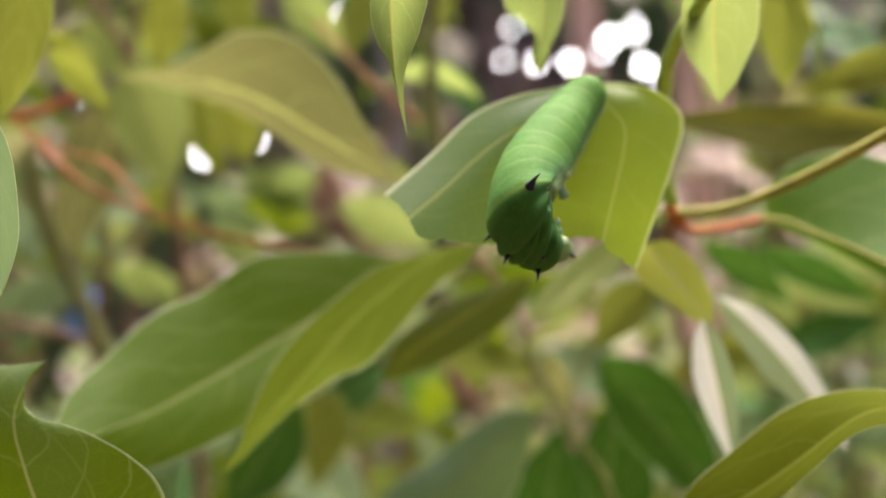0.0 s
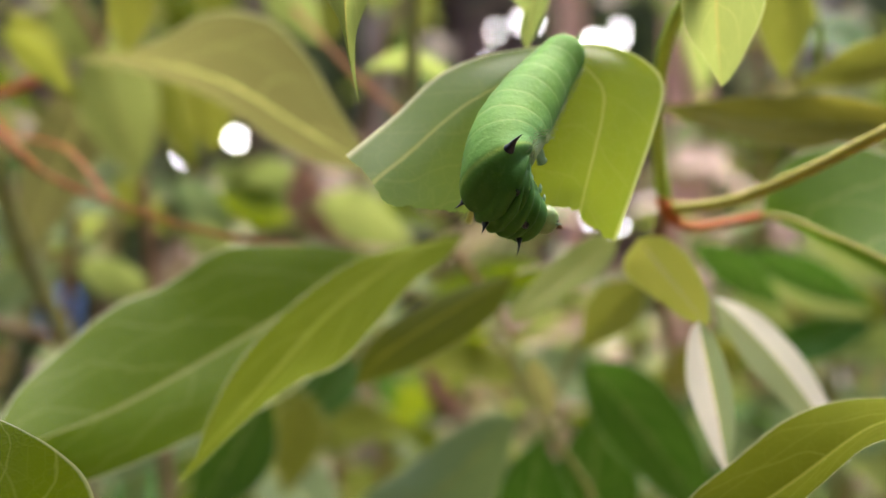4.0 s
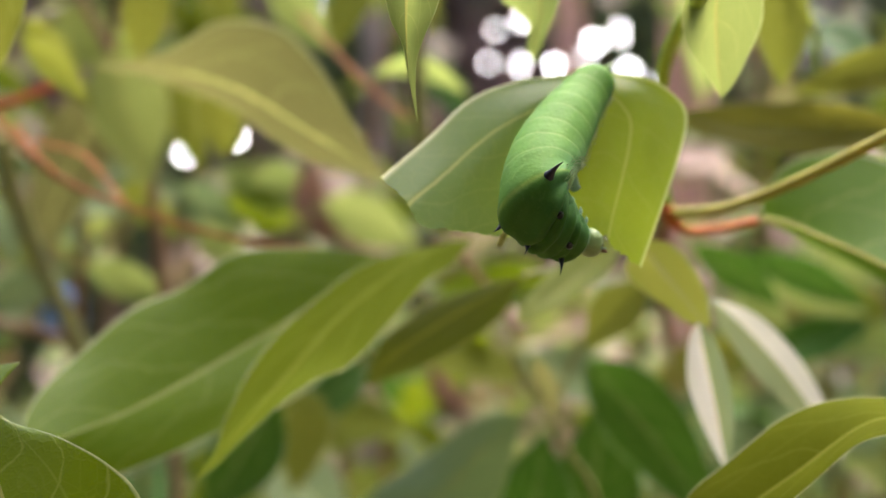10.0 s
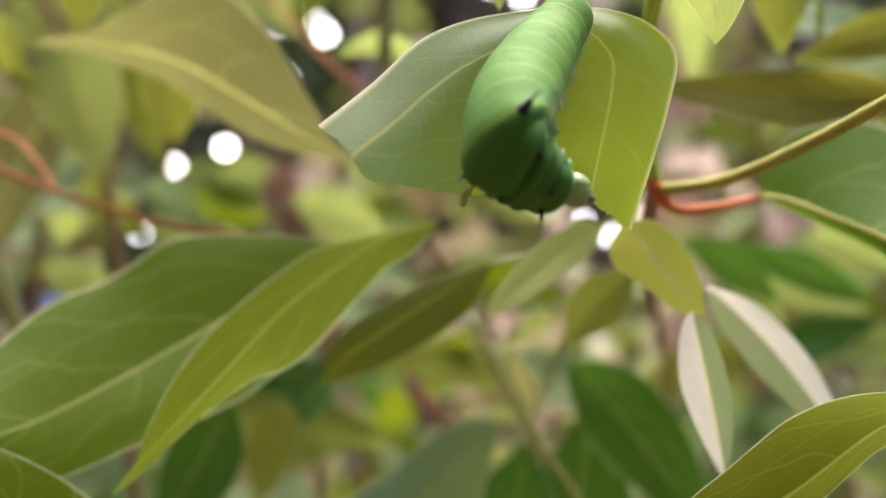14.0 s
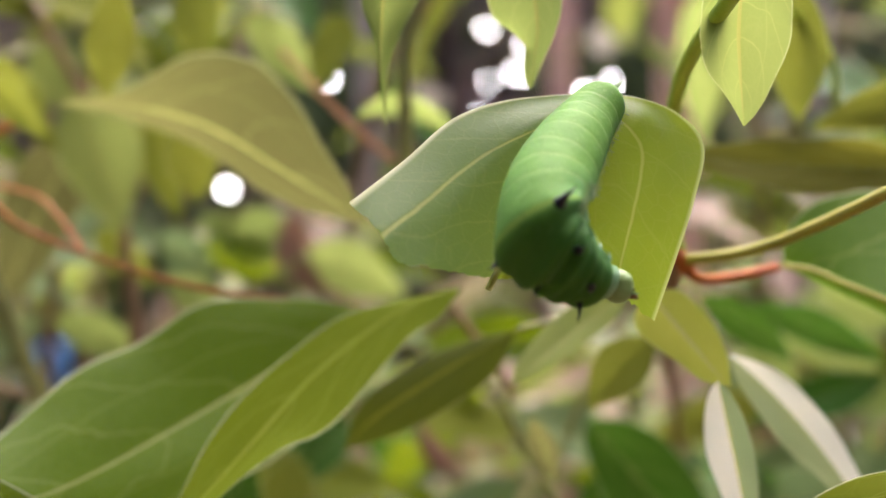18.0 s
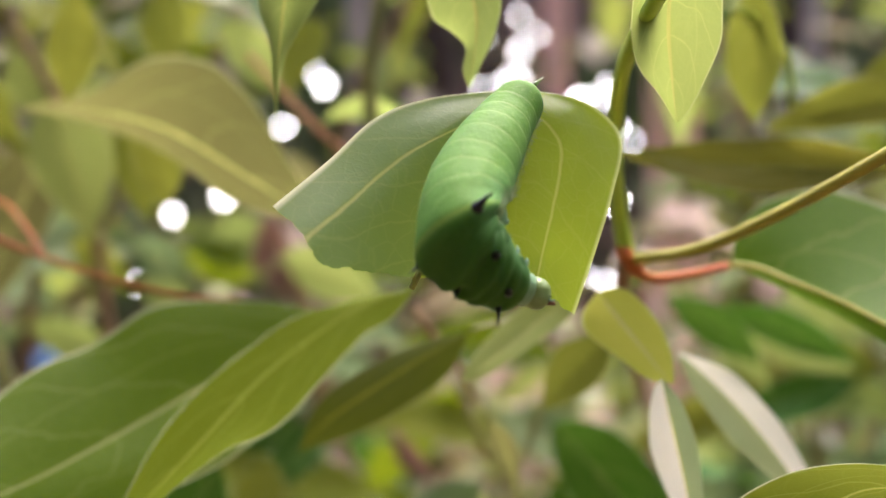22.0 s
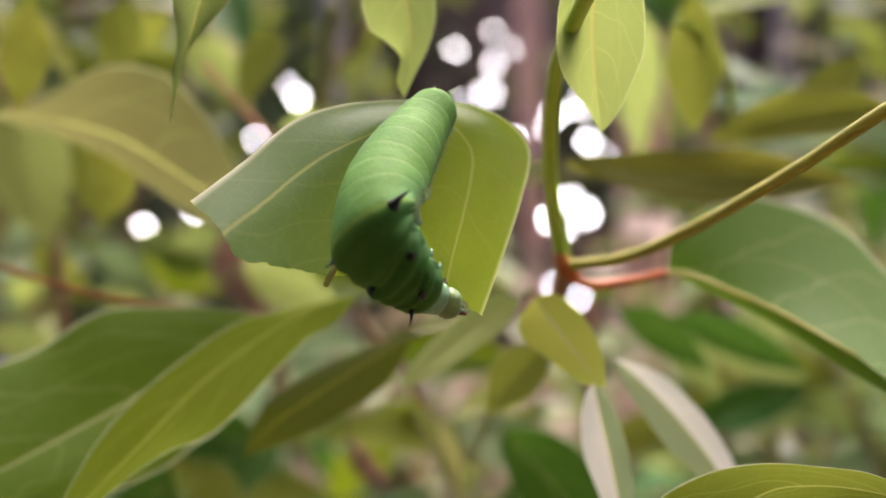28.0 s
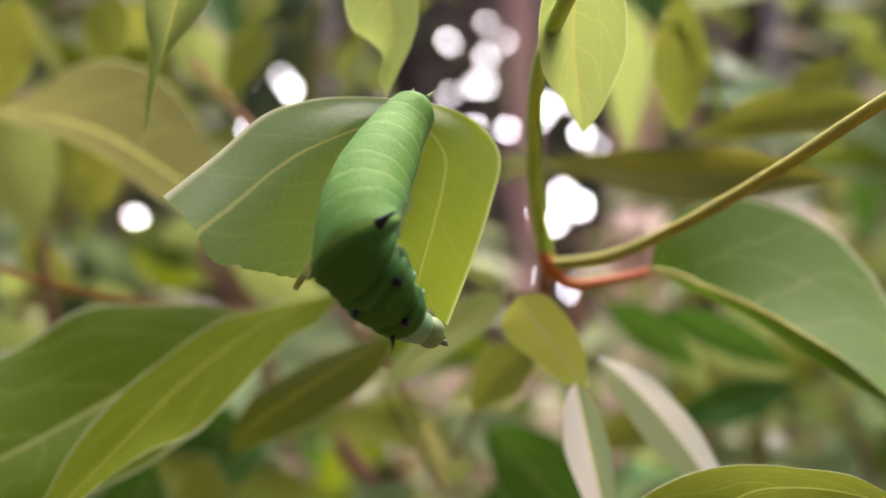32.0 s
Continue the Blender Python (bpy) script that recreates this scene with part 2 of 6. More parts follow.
stem_yellow = mottled("stem_yellow", (0.25, 0.235, 0.022), (0.34, 0.31, 0.03), 0.6, 90)
bark_pink = mottled("bark_pink", (0.52, 0.27, 0.21), (0.7, 0.42, 0.35), 0.85, 9, 0.8, 0.2, 0.02)
bark_dark = mottled("bark_dark", (0.02, 0.013, 0.01), (0.05, 0.034, 0.028), 0.9, 7, 0.8, 0.2, 0.02)
bark_grey = mottled("bark_grey", (0.22, 0.17, 0.16), (0.36, 0.29, 0.27), 0.85, 9, 0.8, 0.2, 0.02)
soil = mottled("soil", (0.05, 0.035, 0.025), (0.16, 0.11, 0.08), 0.95, 6, 0.8, 0.2, 0.02)


# ---- mesh helpers ----
def link(name, bm, mat, parent=None, label="", smooth=True):
    me = bpy.data.meshes.new(name)
    bm.to_mesh(me)
    bm.free()
    me.materials.append(mat)
    if smooth:
        me.shade_smooth()
    ob = new(name, me)
    if parent:
        ob.parent = parent
    return tagged(ob, label)


def spline(points, n, taut=False):
    """n + 1 points of a smooth curve through the given ones, evenly stepped in its parameter. taut: no overshoot where the steps differ in length."""
    p = [Vector(q) for q in points]
    p = [2 * p[0] - p[1], *p, 2 * p[-1] - p[-2]]
    spans, made = len(p) - 3, []
    for k in range(n + 1):
        at = k / n * spans
        i = min(int(at), spans - 1)
        f = at - i
        a, b, c, d = p[i:i + 4]
        if taut:
            x, y, z = (max((q - r).length, 1e-6) ** 0.5 for q, r in ((b, a), (c, b), (d, c)))
            m0 = ((b - a) / x - (c - a) / (x + y) + (c - b) / y) * y
            m1 = ((c - b) / y - (d - b) / (y + z) + (d - c) / z) * y
            made.append(b + m0 * f + (3 * (c - b) - 2 * m0 - m1) * f * f + (2 * (b - c) + m0 + m1) * f ** 3)
            continue
        made.append(0.5 * (2 * b + (c - a) * f + (2 * a - 5 * b + 4 * c - d) * f * f + (3 * b - a - 3 * c + d) * f ** 3))
    return made


def even(points, n):
    """n + 1 points of a smooth curve through the given ones, evenly stepped in its length."""
    fine = spline(points, 40 * len(points))
    reach = np.concatenate([[0.0], np.cumsum([(b - a).length for a, b in zip(fine, fine[1:])])])
    return [Vector(np.interp(reach[-1] * k / n, reach, [p[i] for p in fine]) for i in range(3)) for k in range(n + 1)]


def bezier(a, b, c, d, u):
    w = 1 - u
    return a * w ** 3 + b * 3 * u * w * w + c * 3 * u * u * w + d * u ** 3


def tube(bm, path, radii, sides=10, caps=True):
    """A round tube along path, with one radius a point."""
    rings, up = [], None
    for k, p in enumerate(path):
        t = (path[min(k + 1, len(path) - 1)] - path[max(k - 1, 0)]).normalized()
        up = t.orthogonal() if up is None else (up - t * up.dot(t))
        up.normalize()
        side = t.cross(up)
        rings.append([bm.verts.new(p + radii[k] * (math.cos(a) * up + math.sin(a) * side)) for a in [2 * math.pi * i / sides for i in range(sides)]])
    for r, s in zip(rings, rings[1:]):
        for i in range(sides):
            bm.faces.new((r[i], r[(i + 1) % sides], s[(i + 1) % sides], s[i]))
    if caps:
        bm.faces.new(rings[0][::-1])
        bm.faces.new(rings[-1])
    return rings


def twig(label):
    return tagged(new("twig"), label, "twig", "twigs of the young tree")


def stem(parent, name, label, points, r0, r1, mat):
    bm = bmesh.new()
    n = 8 * len(points)
    path = spline(points, n, True)
    radii = [(r0 + (r1 - r0) * k / n) * (1 + 0.06 * noise.noise(p * 300)) for k, p in enumerate(path)]
    tube(bm, path, radii)
    return link(name, bm, mat, parent, label)


def profile(u, peak, tip=0.3, full=0.85):
    """Half-width along a blade: peak says where it is widest, tip how much it draws out to a point, full how blunt its ends are (less: blunter)."""
    p = math.log(0.5) / math.log(peak)
    w = math.sin(math.pi * min(max(u, 0), 1) ** p) ** full
    return w * (1 - tip * u ** 3)


def leaf(parent, label, a, b, c, d, side, wl, wr, fold=0.15, peak=0.45, wave=0.04, curl=0.0, mat=None, tip=0.3, full=0.85, nu=30, nv=6):
    """A blade along the curve a b c d, wl and wr wide at most on its two sides, folded up along its midrib."""
    a, b, c, d, side = (Vector(v) for v in (a, b, c, d, side))
    seed = Vector((a.x * 91, a.z * 57, d.x * 33))
    length = (d - a).length

    def at(u, v):
        p = bezier(a, b, c, d, u)
        t = (bezier(a, b, c, d, min(u + 0.01, 1.0)) - bezier(a, b, c, d, max(u - 0.01, 0.0))).normalized()
        s = (side - t * side.dot(t)).normalized()
        n = t.cross(s)
        w = (wr if v > 0 else wl) * profile(u, peak, tip, full) * (1 + 0.05 * noise.noise(seed + Vector((u * 5, math.copysign(3, v), 0))))
        lift = fold * abs(v) * w + length * wave * abs(v) ** 2 * noise.noise(seed + Vector((u * 4, v, 7))) + curl * length * (u - 0.5) ** 2
        return p + s * (v * w * (1 - 0.12 * fold * abs(v))) - n * lift

    # the blade in two halves, and the midrib as a strip of its own between them
    rib = 0.02 if wl + wr > 0.008 else 0.04
    half = [rib + (1 - rib) * (k / nv) ** 0.9 for k in range(nv + 1)]

    def sheet(name, bands, mat, parent, label):
        bm = bmesh.new()
        uv = bm.loops.layers.uv.new("UVMap")
        for band in bands:
            grid = [[bm.verts.new(at(i / nu, v)) for v in band] for i in range(nu + 1)]
            for i in range(nu):
                for j in range(len(band) - 1):
                    f = bm.faces.new((grid[i][j], grid[i + 1][j], grid[i + 1][j + 1], grid[i][j + 1]))
                    for loop, (x, v) in zip(f.loops, ((i, band[j]), (i + 1, band[j]), (i + 1, band[j + 1]), (i, band[j + 1]))):
                        loop[uv].uv = (x / nu, 0.5 + v / 2)
        return link(name, bm, mat, parent, label)

    blade = sheet("leaf", ([-v for v in half[::-1]], half), mat, parent, label)
    sheet("midrib", ([-rib, 0, rib],), vein_olive if mat in (leaf_matt, leaf_olive, leaf_deep) else vein_mid if mat in (leaf_green, leaf_pale_green) else vein_dim if mat in (leaf_shade, leaf_dark, leaf_dead, leaf_grey) else vein_pale, blade, "")
    return blade


def margined(parent, label, rib, left, right, mat, bulge=0.02, nu=44, nv=9):
    """A blade between a midrib and its two margins, each a smooth curve from base to tip, puffed up between its veins."""
    curves = {0: even(rib, nu), -1: even(left, nu), 1: even(right, nu)}
    seed = Vector((rib[0][0] * 91, rib[0][2] * 57, rib[-1][0] * 33))
    facing = (curves[1][nu // 2] - curves[0][nu // 2]).cross(curves[0][nu // 2 + 1] - curves[0][nu // 2 - 1]).normalized()
    facing = facing if facing.y < 0 else -facing

    def at(u, v):
        i = round(u * nu)
        a, b = curves[0][i], curves[-1 if v < 0 else 1][i]
        w, q = (b - a).length, abs(v)
        puff = bulge * w * (math.sin(math.pi * q) + 0.6 * noise.noise(seed + Vector((u * 6, v * 2.2, 3))) * q)
        fret = 0.025 * w * noise.noise(seed + Vector((u * 13, math.copysign(4, v), 0))) * q ** 3
        return a.lerp(b, q + fret / max(w, 1e-5)) + facing * puff

    width = max((curves[s][nu // 2] - curves[0][nu // 2]).length for s in (-1, 1))
    rib_v = min(0.06, 0.00035 / width)
    half = [rib_v + (1 - rib_v) * (k / nv) ** 0.9 for k in range(nv + 1)]

    def sheet(name, bands, mat, parent, label):
        bm = bmesh.new()
        uv = bm.loops.layers.uv.new("UVMap")
        for band in bands:
            grid = [[bm.verts.new(at(i / nu, v)) for v in band] for i in range(nu + 1)]
            for i in range(nu):
                for j in range(len(band) - 1):
                    f = bm.faces.new((grid[i][j], grid[i + 1][j], grid[i + 1][j + 1], grid[i][j + 1]))
                    for loop, (x, v) in zip(f.loops, ((i, band[j]), (i + 1, band[j]), (i + 1, band[j + 1]), (i, band[j + 1]))):
                        loop[uv].uv = (x / nu, 0.5 + v / 2)
        return link(name, bm, mat, parent, label)

    blade = sheet("leaf", ([-v for v in half[::-1]], half), mat, parent, label)
    sheet("midrib", ([-rib_v, 0, rib_v],), vein_olive if mat in (leaf_matt, leaf_olive, leaf_deep) else vein_mid if mat in (leaf_green, leaf_pale_green) else vein_dim if mat in (leaf_shade, leaf_dark, leaf_dead, leaf_grey) else vein_pale, blade, "")
    return blade


# ---- the twigs round the caterpillar ----
twig_a = twig("leafy twig with a red stem bearing broad glossy leaves")
stem(twig_a, "stem", "reddish orange stem", [(-0.1074, 0.3, 1.3315), (-0.1006, 0.295, 1.3246), (-0.0885, 0.29, 1.3161), (-0.0707, 0.28, 1.3092), (-0.0436, 0.27, 1.3017), (-0.0111, 0.262, 1.298)], 0.0008, 0.0006, stem_orange)
margined(twig_a, "broad glossy green leaf with pale veins", [(-0.0099, 0.262, 1.2983), (-0.0245, 0.2515, 1.2879), (-0.0413, 0.2385, 1.2773), (-0.0545, 0.2274, 1.2697), (-0.0635, 0.2195, 1.2662), (-0.0713, 0.212, 1.2629)],
         [(-0.0099, 0.262, 1.2983), (-0.025, 0.257, 1.2999), (-0.0399, 0.251, 1.2986), (-0.0499, 0.2449, 1.2917), (-0.0587, 0.2384, 1.2869), (-0.0667, 0.2292, 1.2788), (-0.0715, 0.2206, 1.2714), (-0.0713, 0.212, 1.2629)],
         [(-0.0099, 0.262, 1.2983), (-0.0126, 0.2517, 1.2824), (-0.0236, 0.2419, 1.2722), (-0.034, 0.2344, 1.267), (-0.04, 0.2305, 1.2646), (-0.0528, 0.2225, 1.2595), (-0.0623, 0.2172, 1.2576), (-0.0713, 0.212, 1.2629)], leaf_green, 0.03)
margined(twig_a, "yellow-green leaf lit from behind, with a long tip", [(0.0086, 0.25, 1.3024), (-0.003, 0.2424, 1.2979), (-0.0166, 0.2311, 1.2876), (-0.0267, 0.2196, 1.2759), (-0.0339, 0.2105, 1.2675), (-0.039, 0.203, 1.261)],
         [(0.0086, 0.25, 1.3024), (-0.0033, 0.2447, 1.2996), (-0.0134, 0.2396, 1.2966), (-0.0232, 0.2325, 1.2891), (-0.0313, 0.2238, 1.2802), (-0.0357, 0.2141, 1.2704), (-0.0368, 0.2081, 1.2648), (-0.039, 0.203, 1.261)],
         [(0.0086, 0.25, 1.3024), (0.0042, 0.2438, 1.2966), (-0.001, 0.2385, 1.2933), (-0.0071, 0.2305, 1.2864), (-0.0127, 0.2234, 1.28), (-0.0162, 0.2201, 1.2776), (-0.0204, 0.217, 1.2763), (-0.0253, 0.2131, 1.2731), (-0.0307, 0.2088, 1.2683), (-0.0359, 0.2049, 1.263), (-0.039, 0.203, 1.261)], leaf_matt, 0)
stem(twig_a, "stem", "thin red side stem", [(-0.0885, 0.29, 1.3161), (-0.0954, 0.292, 1.3223), (-0.1011, 0.295, 1.3289)], 0.00045, 0.00045, stem_red)
stem(twig_a, "stem", "thin pink side stem", [(-0.0717, 0.285, 1.3095), (-0.0822, 0.3, 1.3186), (-0.0901, 0.31, 1.3237), (-0.1149, 0.33, 1.3295)], 0.00045, 0.00045, stem_red)
twig_b = twig("yellow-green leaves with pale margins on low shoots")
near_twig = twig("low shoot bearing a broad yellow-green leaf with a pale margin, swaying")
stem(near_twig, "stem", "olive shoot", [(-0.0473, 0.15, 1.254), (-0.0473, 0.15, 1.214), (-0.0453, 0.15, 1.1), (-0.042, 0.15, 0.7), (-0.0452, 0.15, -0.1)], 0.0006, 0.0017, stem_olive)
stem(twig_b, "stem", "olive shoot", [(-0.06, 0.15, 1.323), (-0.0758, 0.16, 1.2878), (-0.104, 0.2, 1.0559), (-0.113, 0.22, -0.1017)], 0.0007, 0.0027, stem_olive)
stem(twig_b, "stem", "olive shoot", [(0.0297, 0.168, 1.2562), (0.0224, 0.18, 1.1916), (0.0105, 0.2, 0.9604), (0.0007, 0.22, -0.1039)], 0.0008, 0.0027, stem_olive)
margined(near_twig, "near yellow-green leaf with a pale turned-up margin", [(-0.0473, 0.15, 1.2535), (-0.0511, 0.1563, 1.2616), (-0.0559, 0.162, 1.2691), (-0.059, 0.1661, 1.2752), (-0.0587, 0.1691, 1.2799), (-0.0565, 0.172, 1.2835)],
         [(-0.0473, 0.15, 1.2535), (-0.0662, 0.1648, 1.2555), (-0.0766, 0.1727, 1.2653), (-0.0761, 0.1751, 1.277), (-0.0703, 0.1747, 1.2818), (-0.0616, 0.1732, 1.2827), (-0.0565, 0.172, 1.2835)],
         [(-0.0473, 0.15, 1.2535), (-0.0375, 0.1523, 1.257), (-0.0349, 0.1549, 1.2648), (-0.0378, 0.1572, 1.2701), (-0.0468, 0.1617, 1.2744), (-0.0564, 0.1665, 1.2763), (-0.0586, 0.1685, 1.2792), (-0.0581, 0.1702, 1.2817), (-0.0565, 0.172, 1.2835)], leaf_green, 0.02)
margined(twig_b, "near bluish green leaf with a pale margin", [(-0.0623, 0.15, 1.3228), (-0.0599, 0.15, 1.3152), (-0.0584, 0.15, 1.3061), (-0.0573, 0.15, 1.2985), (-0.0567, 0.15, 1.294)],
         [(-0.0623, 0.15, 1.3228), (-0.0649, 0.1548, 1.3142), (-0.0645, 0.1557, 1.3049), (-0.0608, 0.1529, 1.2978), (-0.0567, 0.15, 1.294)],
         [(-0.0623, 0.15, 1.3228), (-0.0585, 0.149, 1.3185), (-0.0554, 0.1482, 1.3136), (-0.0541, 0.148, 1.3081), (-0.054, 0.1486, 1.3013), (-0.0553, 0.1493, 1.2972), (-0.0567, 0.15, 1.294)], leaf_bluish, 0.03)
margined(twig_b, "near narrow leaf seen edge on", [(-0.0566, 0.145, 1.3043), (-0.056, 0.145, 1.2979), (-0.0558, 0.145, 1.2899), (-0.0558, 0.145, 1.2805), (-0.0566, 0.145, 1.2705)],
         [(-0.0566, 0.145, 1.3043), (-0.0595, 0.1484, 1.2978), (-0.0611, 0.151, 1.288), (-0.06, 0.1494, 1.2785), (-0.0566, 0.145, 1.2705)],
         [(-0.0566, 0.145, 1.3043), (-0.0553, 0.1443, 1.3006), (-0.0545, 0.1433, 1.294), (-0.0544, 0.143, 1.2861), (-0.0549, 0.1437, 1.278), (-0.0566, 0.145, 1.2705)], leaf_olive, 0.02)
margined(twig_b, "near yellow-green leaf with a strong midrib", [(0.0834, 0.172, 1.2732), (0.0748, 0.1726, 1.2759), (0.0669, 0.1732, 1.2766), (0.0604, 0.1736, 1.2752), (0.0508, 0.1745, 1.2678), (0.0415, 0.1752, 1.2615), (0.0311, 0.176, 1.2572)],
         [(0.0834, 0.172, 1.2732), (0.0771, 0.1763, 1.2774), (0.0696, 0.1795, 1.2784), (0.0634, 0.1812, 1.2785), (0.0568, 0.182, 1.2773), (0.0509, 0.182, 1.2745), (0.0445, 0.1811, 1.2695), (0.0375, 0.1791, 1.2644), (0.0311, 0.176, 1.2572)],
         [(0.0834, 0.172, 1.2732), (0.0756, 0.171, 1.2738), (0.0664, 0.17, 1.2747), (0.059, 0.1698, 1.2734), (0.0522, 0.1704, 1.2674), (0.0462, 0.1717, 1.2619), (0.0387, 0.1737, 1.2582), (0.0311, 0.176, 1.2572)], leaf_matt, 0.03)
twig_c = twig("upright green twig with petioles branching from a red node")
stem(twig_c, "stem", "smooth green stem", [(0.0422, 0.1550, 1.3439), (0.0395, 0.1620, 1.3397), (0.0381, 0.1750, 1.3370), (0.0384, 0.1950, 1.3348), (0.0395, 0.2100, 1.3315), (0.0411, 0.2230, 1.3227), (0.0431, 0.2290, 1.3135), (0.0445, 0.2300, 1.3071)], 0.0010, 0.0014, stem_green)
stem(twig_c, "stem", "reddish brown lower stem", [(0.0445, 0.23, 1.3071), (0.0467, 0.2520, 1.2979), (0.0579, 0.3000, 1.2881), (0.0769, 0.3800, 1.2737), (0.1054, 0.5000, 1.2445), (0.1303, 0.6000, 1.1707)], 0.0013, 0.0016, stem_tan)
stem(twig_c, "petiole", "thin olive petiole", [(0.0405, 0.244, 1.3030), (0.0391, 0.2500, 1.3018), (0.0300, 0.2515, 1.2975), (0.0186, 0.2500, 1.2944)], 0.0006, 0.0005, stem_olive)
stem(twig_c, "petiole", "yellow-green petiole", [(0.0445, 0.23, 1.3069), (0.0531, 0.22, 1.3079), (0.0608, 0.207, 1.3116), (0.0703, 0.188, 1.3183), (0.0767, 0.172, 1.324), (0.0869, 0.15, 1.3323)], 0.0010, 0.0009, stem_yellow)
stem(twig_c, "petiole", "red petiole", [(0.0447, 0.23, 1.3056), (0.0488, 0.232, 1.3038), (0.0545, 0.235, 1.3042), (0.0644, 0.24, 1.3062)], 0.0009, 0.0008, stem_red)
stem(twig_c, "node", "red swollen node", [(0.0438, 0.23, 1.3089), (0.0445, 0.229, 1.3069), (0.0463, 0.23, 1.3052)], 0.0014, 0.0012, stem_red)
margined(twig_c, "glossy green leaf on a red petiole", [(0.0647, 0.238, 1.3064), (0.0688, 0.2351, 1.3056), (0.0732, 0.2316, 1.3033), (0.0805, 0.2255, 1.2994), (0.0902, 0.2158, 1.292), (0.098, 0.205, 1.2824)],
         [(0.0647, 0.238, 1.3064), (0.0662, 0.2394, 1.313), (0.0729, 0.2406, 1.3186), (0.0844, 0.2409, 1.3206), (0.0975, 0.237, 1.3142), (0.1034, 0.2259, 1.3008), (0.098, 0.205, 1.2824)],
         [(0.0647, 0.238, 1.3064), (0.0701, 0.2355, 1.3035), (0.0748, 0.2331, 1.3009), (0.0817, 0.2286, 1.2967), (0.0906, 0.2188, 1.2891), (0.098, 0.205, 1.2824)], leaf_bright, 0.03)
stem(twig_c, "midrib", "yellowish midrib along the leaf", [(0.0643, 0.2368, 1.3064), (0.0684, 0.2338, 1.3056), (0.0726, 0.2298, 1.3033), (0.0802, 0.2248, 1.2994), (0.0902, 0.2158, 1.2920)], 0.0006, 0.0003, stem_yellow)
margined(twig_c, "small pale yellow-green leaf", [(0.0391, 0.248, 1.3015), (0.032, 0.2445, 1.2971), (0.0242, 0.2403, 1.2911), (0.0165, 0.236, 1.2856)],
         [(0.0391, 0.248, 1.3015), (0.034, 0.247, 1.3025), (0.0269, 0.2447, 1.2981), (0.0209, 0.2411, 1.2927), (0.0174, 0.2379, 1.2884), (0.0165, 0.236, 1.2856)],
         [(0.0391, 0.248, 1.3015), (0.0363, 0.2447, 1.2967), (0.0304, 0.2409, 1.2926), (0.024, 0.238, 1.2884), (0.0195, 0.2366, 1.2861), (0.0165, 0.236, 1.2856)], leaf_pale_green, 0.03)
margined(twig_c, "young yellow leaf", [(0.039, 0.228, 1.3014), (0.0415, 0.2235, 1.2972), (0.0443, 0.2181, 1.2925), (0.0464, 0.2139, 1.2889), (0.0481, 0.211, 1.2869)],
         [(0.039, 0.228, 1.3014), (0.0359, 0.2252, 1.2972), (0.0371, 0.223, 1.2938), (0.0412, 0.2189, 1.2904), (0.0448, 0.2146, 1.2874), (0.0481, 0.211, 1.2869)],
         [(0.039, 0.228, 1.3014), (0.0427, 0.2242, 1.3018), (0.0456, 0.2204, 1.299), (0.0475, 0.217, 1.2953), (0.0484, 0.2138, 1.2911), (0.0481, 0.211, 1.2869)], leaf_yellow, 0.03)
leaf(twig_c, "small shaded olive leaf", (0.0467, 0.26, 1.2929), (0.0417, 0.26, 1.2891), (0.0373, 0.26, 1.2847), (0.0336, 0.26, 1.2789), (-0.64, 0.48, 0.6), 0.0061, 0.0057, fold=0.2, peak=0.5, wave=0.04, tip=0.3, full=0.85, mat=leaf_olive)
margined(twig_c, "dark olive leaf", [(0.0186, 0.25, 1.2944), (0.0087, 0.2517, 1.2886), (-0.0019, 0.2536, 1.2817), (-0.0085, 0.2548, 1.2768), (-0.0139, 0.256, 1.271)],
         [(0.0186, 0.25, 1.2944), (0.0088, 0.2536, 1.2917), (-0.0019, 0.2561, 1.2867), (-0.0103, 0.2566, 1.2802), (-0.0139, 0.256, 1.271)],
         [(0.0186, 0.25, 1.2944), (0.0145, 0.2494, 1.2862), (0.0063, 0.2498, 1.28), (-0.0031, 0.2522, 1.2747), (-0.0139, 0.256, 1.271)], leaf_deep, 0.03)
leaf(twig_c, "narrow leaf with a whitish sheen painted on one half", (0.0465, 0.212, 1.2875), (0.048, 0.213, 1.2808), (0.0508, 0.214, 1.2714), (0.0524, 0.215, 1.2615), (-0.84, 0.53, -0.13), 0.0034, 0.0043, fold=0.1, peak=0.5, wave=0.04, tip=0.3, full=0.6, mat=leaf_sheen)
leaf(twig_c, "narrow glossy leaf half painted with a whitish sheen", (0.0545, 0.235, 1.2907), (0.0635, 0.235, 1.2833), (0.0694, 0.232, 1.2763), (0.0787, 0.23, 1.2605), (0.64, -0.49, 0.59), 0.0050, 0.0044, fold=0.1, peak=0.5, wave=0.04, tip=0.3, full=0.6, mat=leaf_sheen)
twig_d = twig("overhanging twig with hanging leaves")
stem(twig_d, "stem", "thin overhead stem", [(-0.0121, 0.13, 1.3372), (-0.0021, 0.125, 1.3328), (0.0156, 0.19, 1.3539), (0.0547, 0.222, 1.3653)], 0.0006, 0.0009, stem_olive)
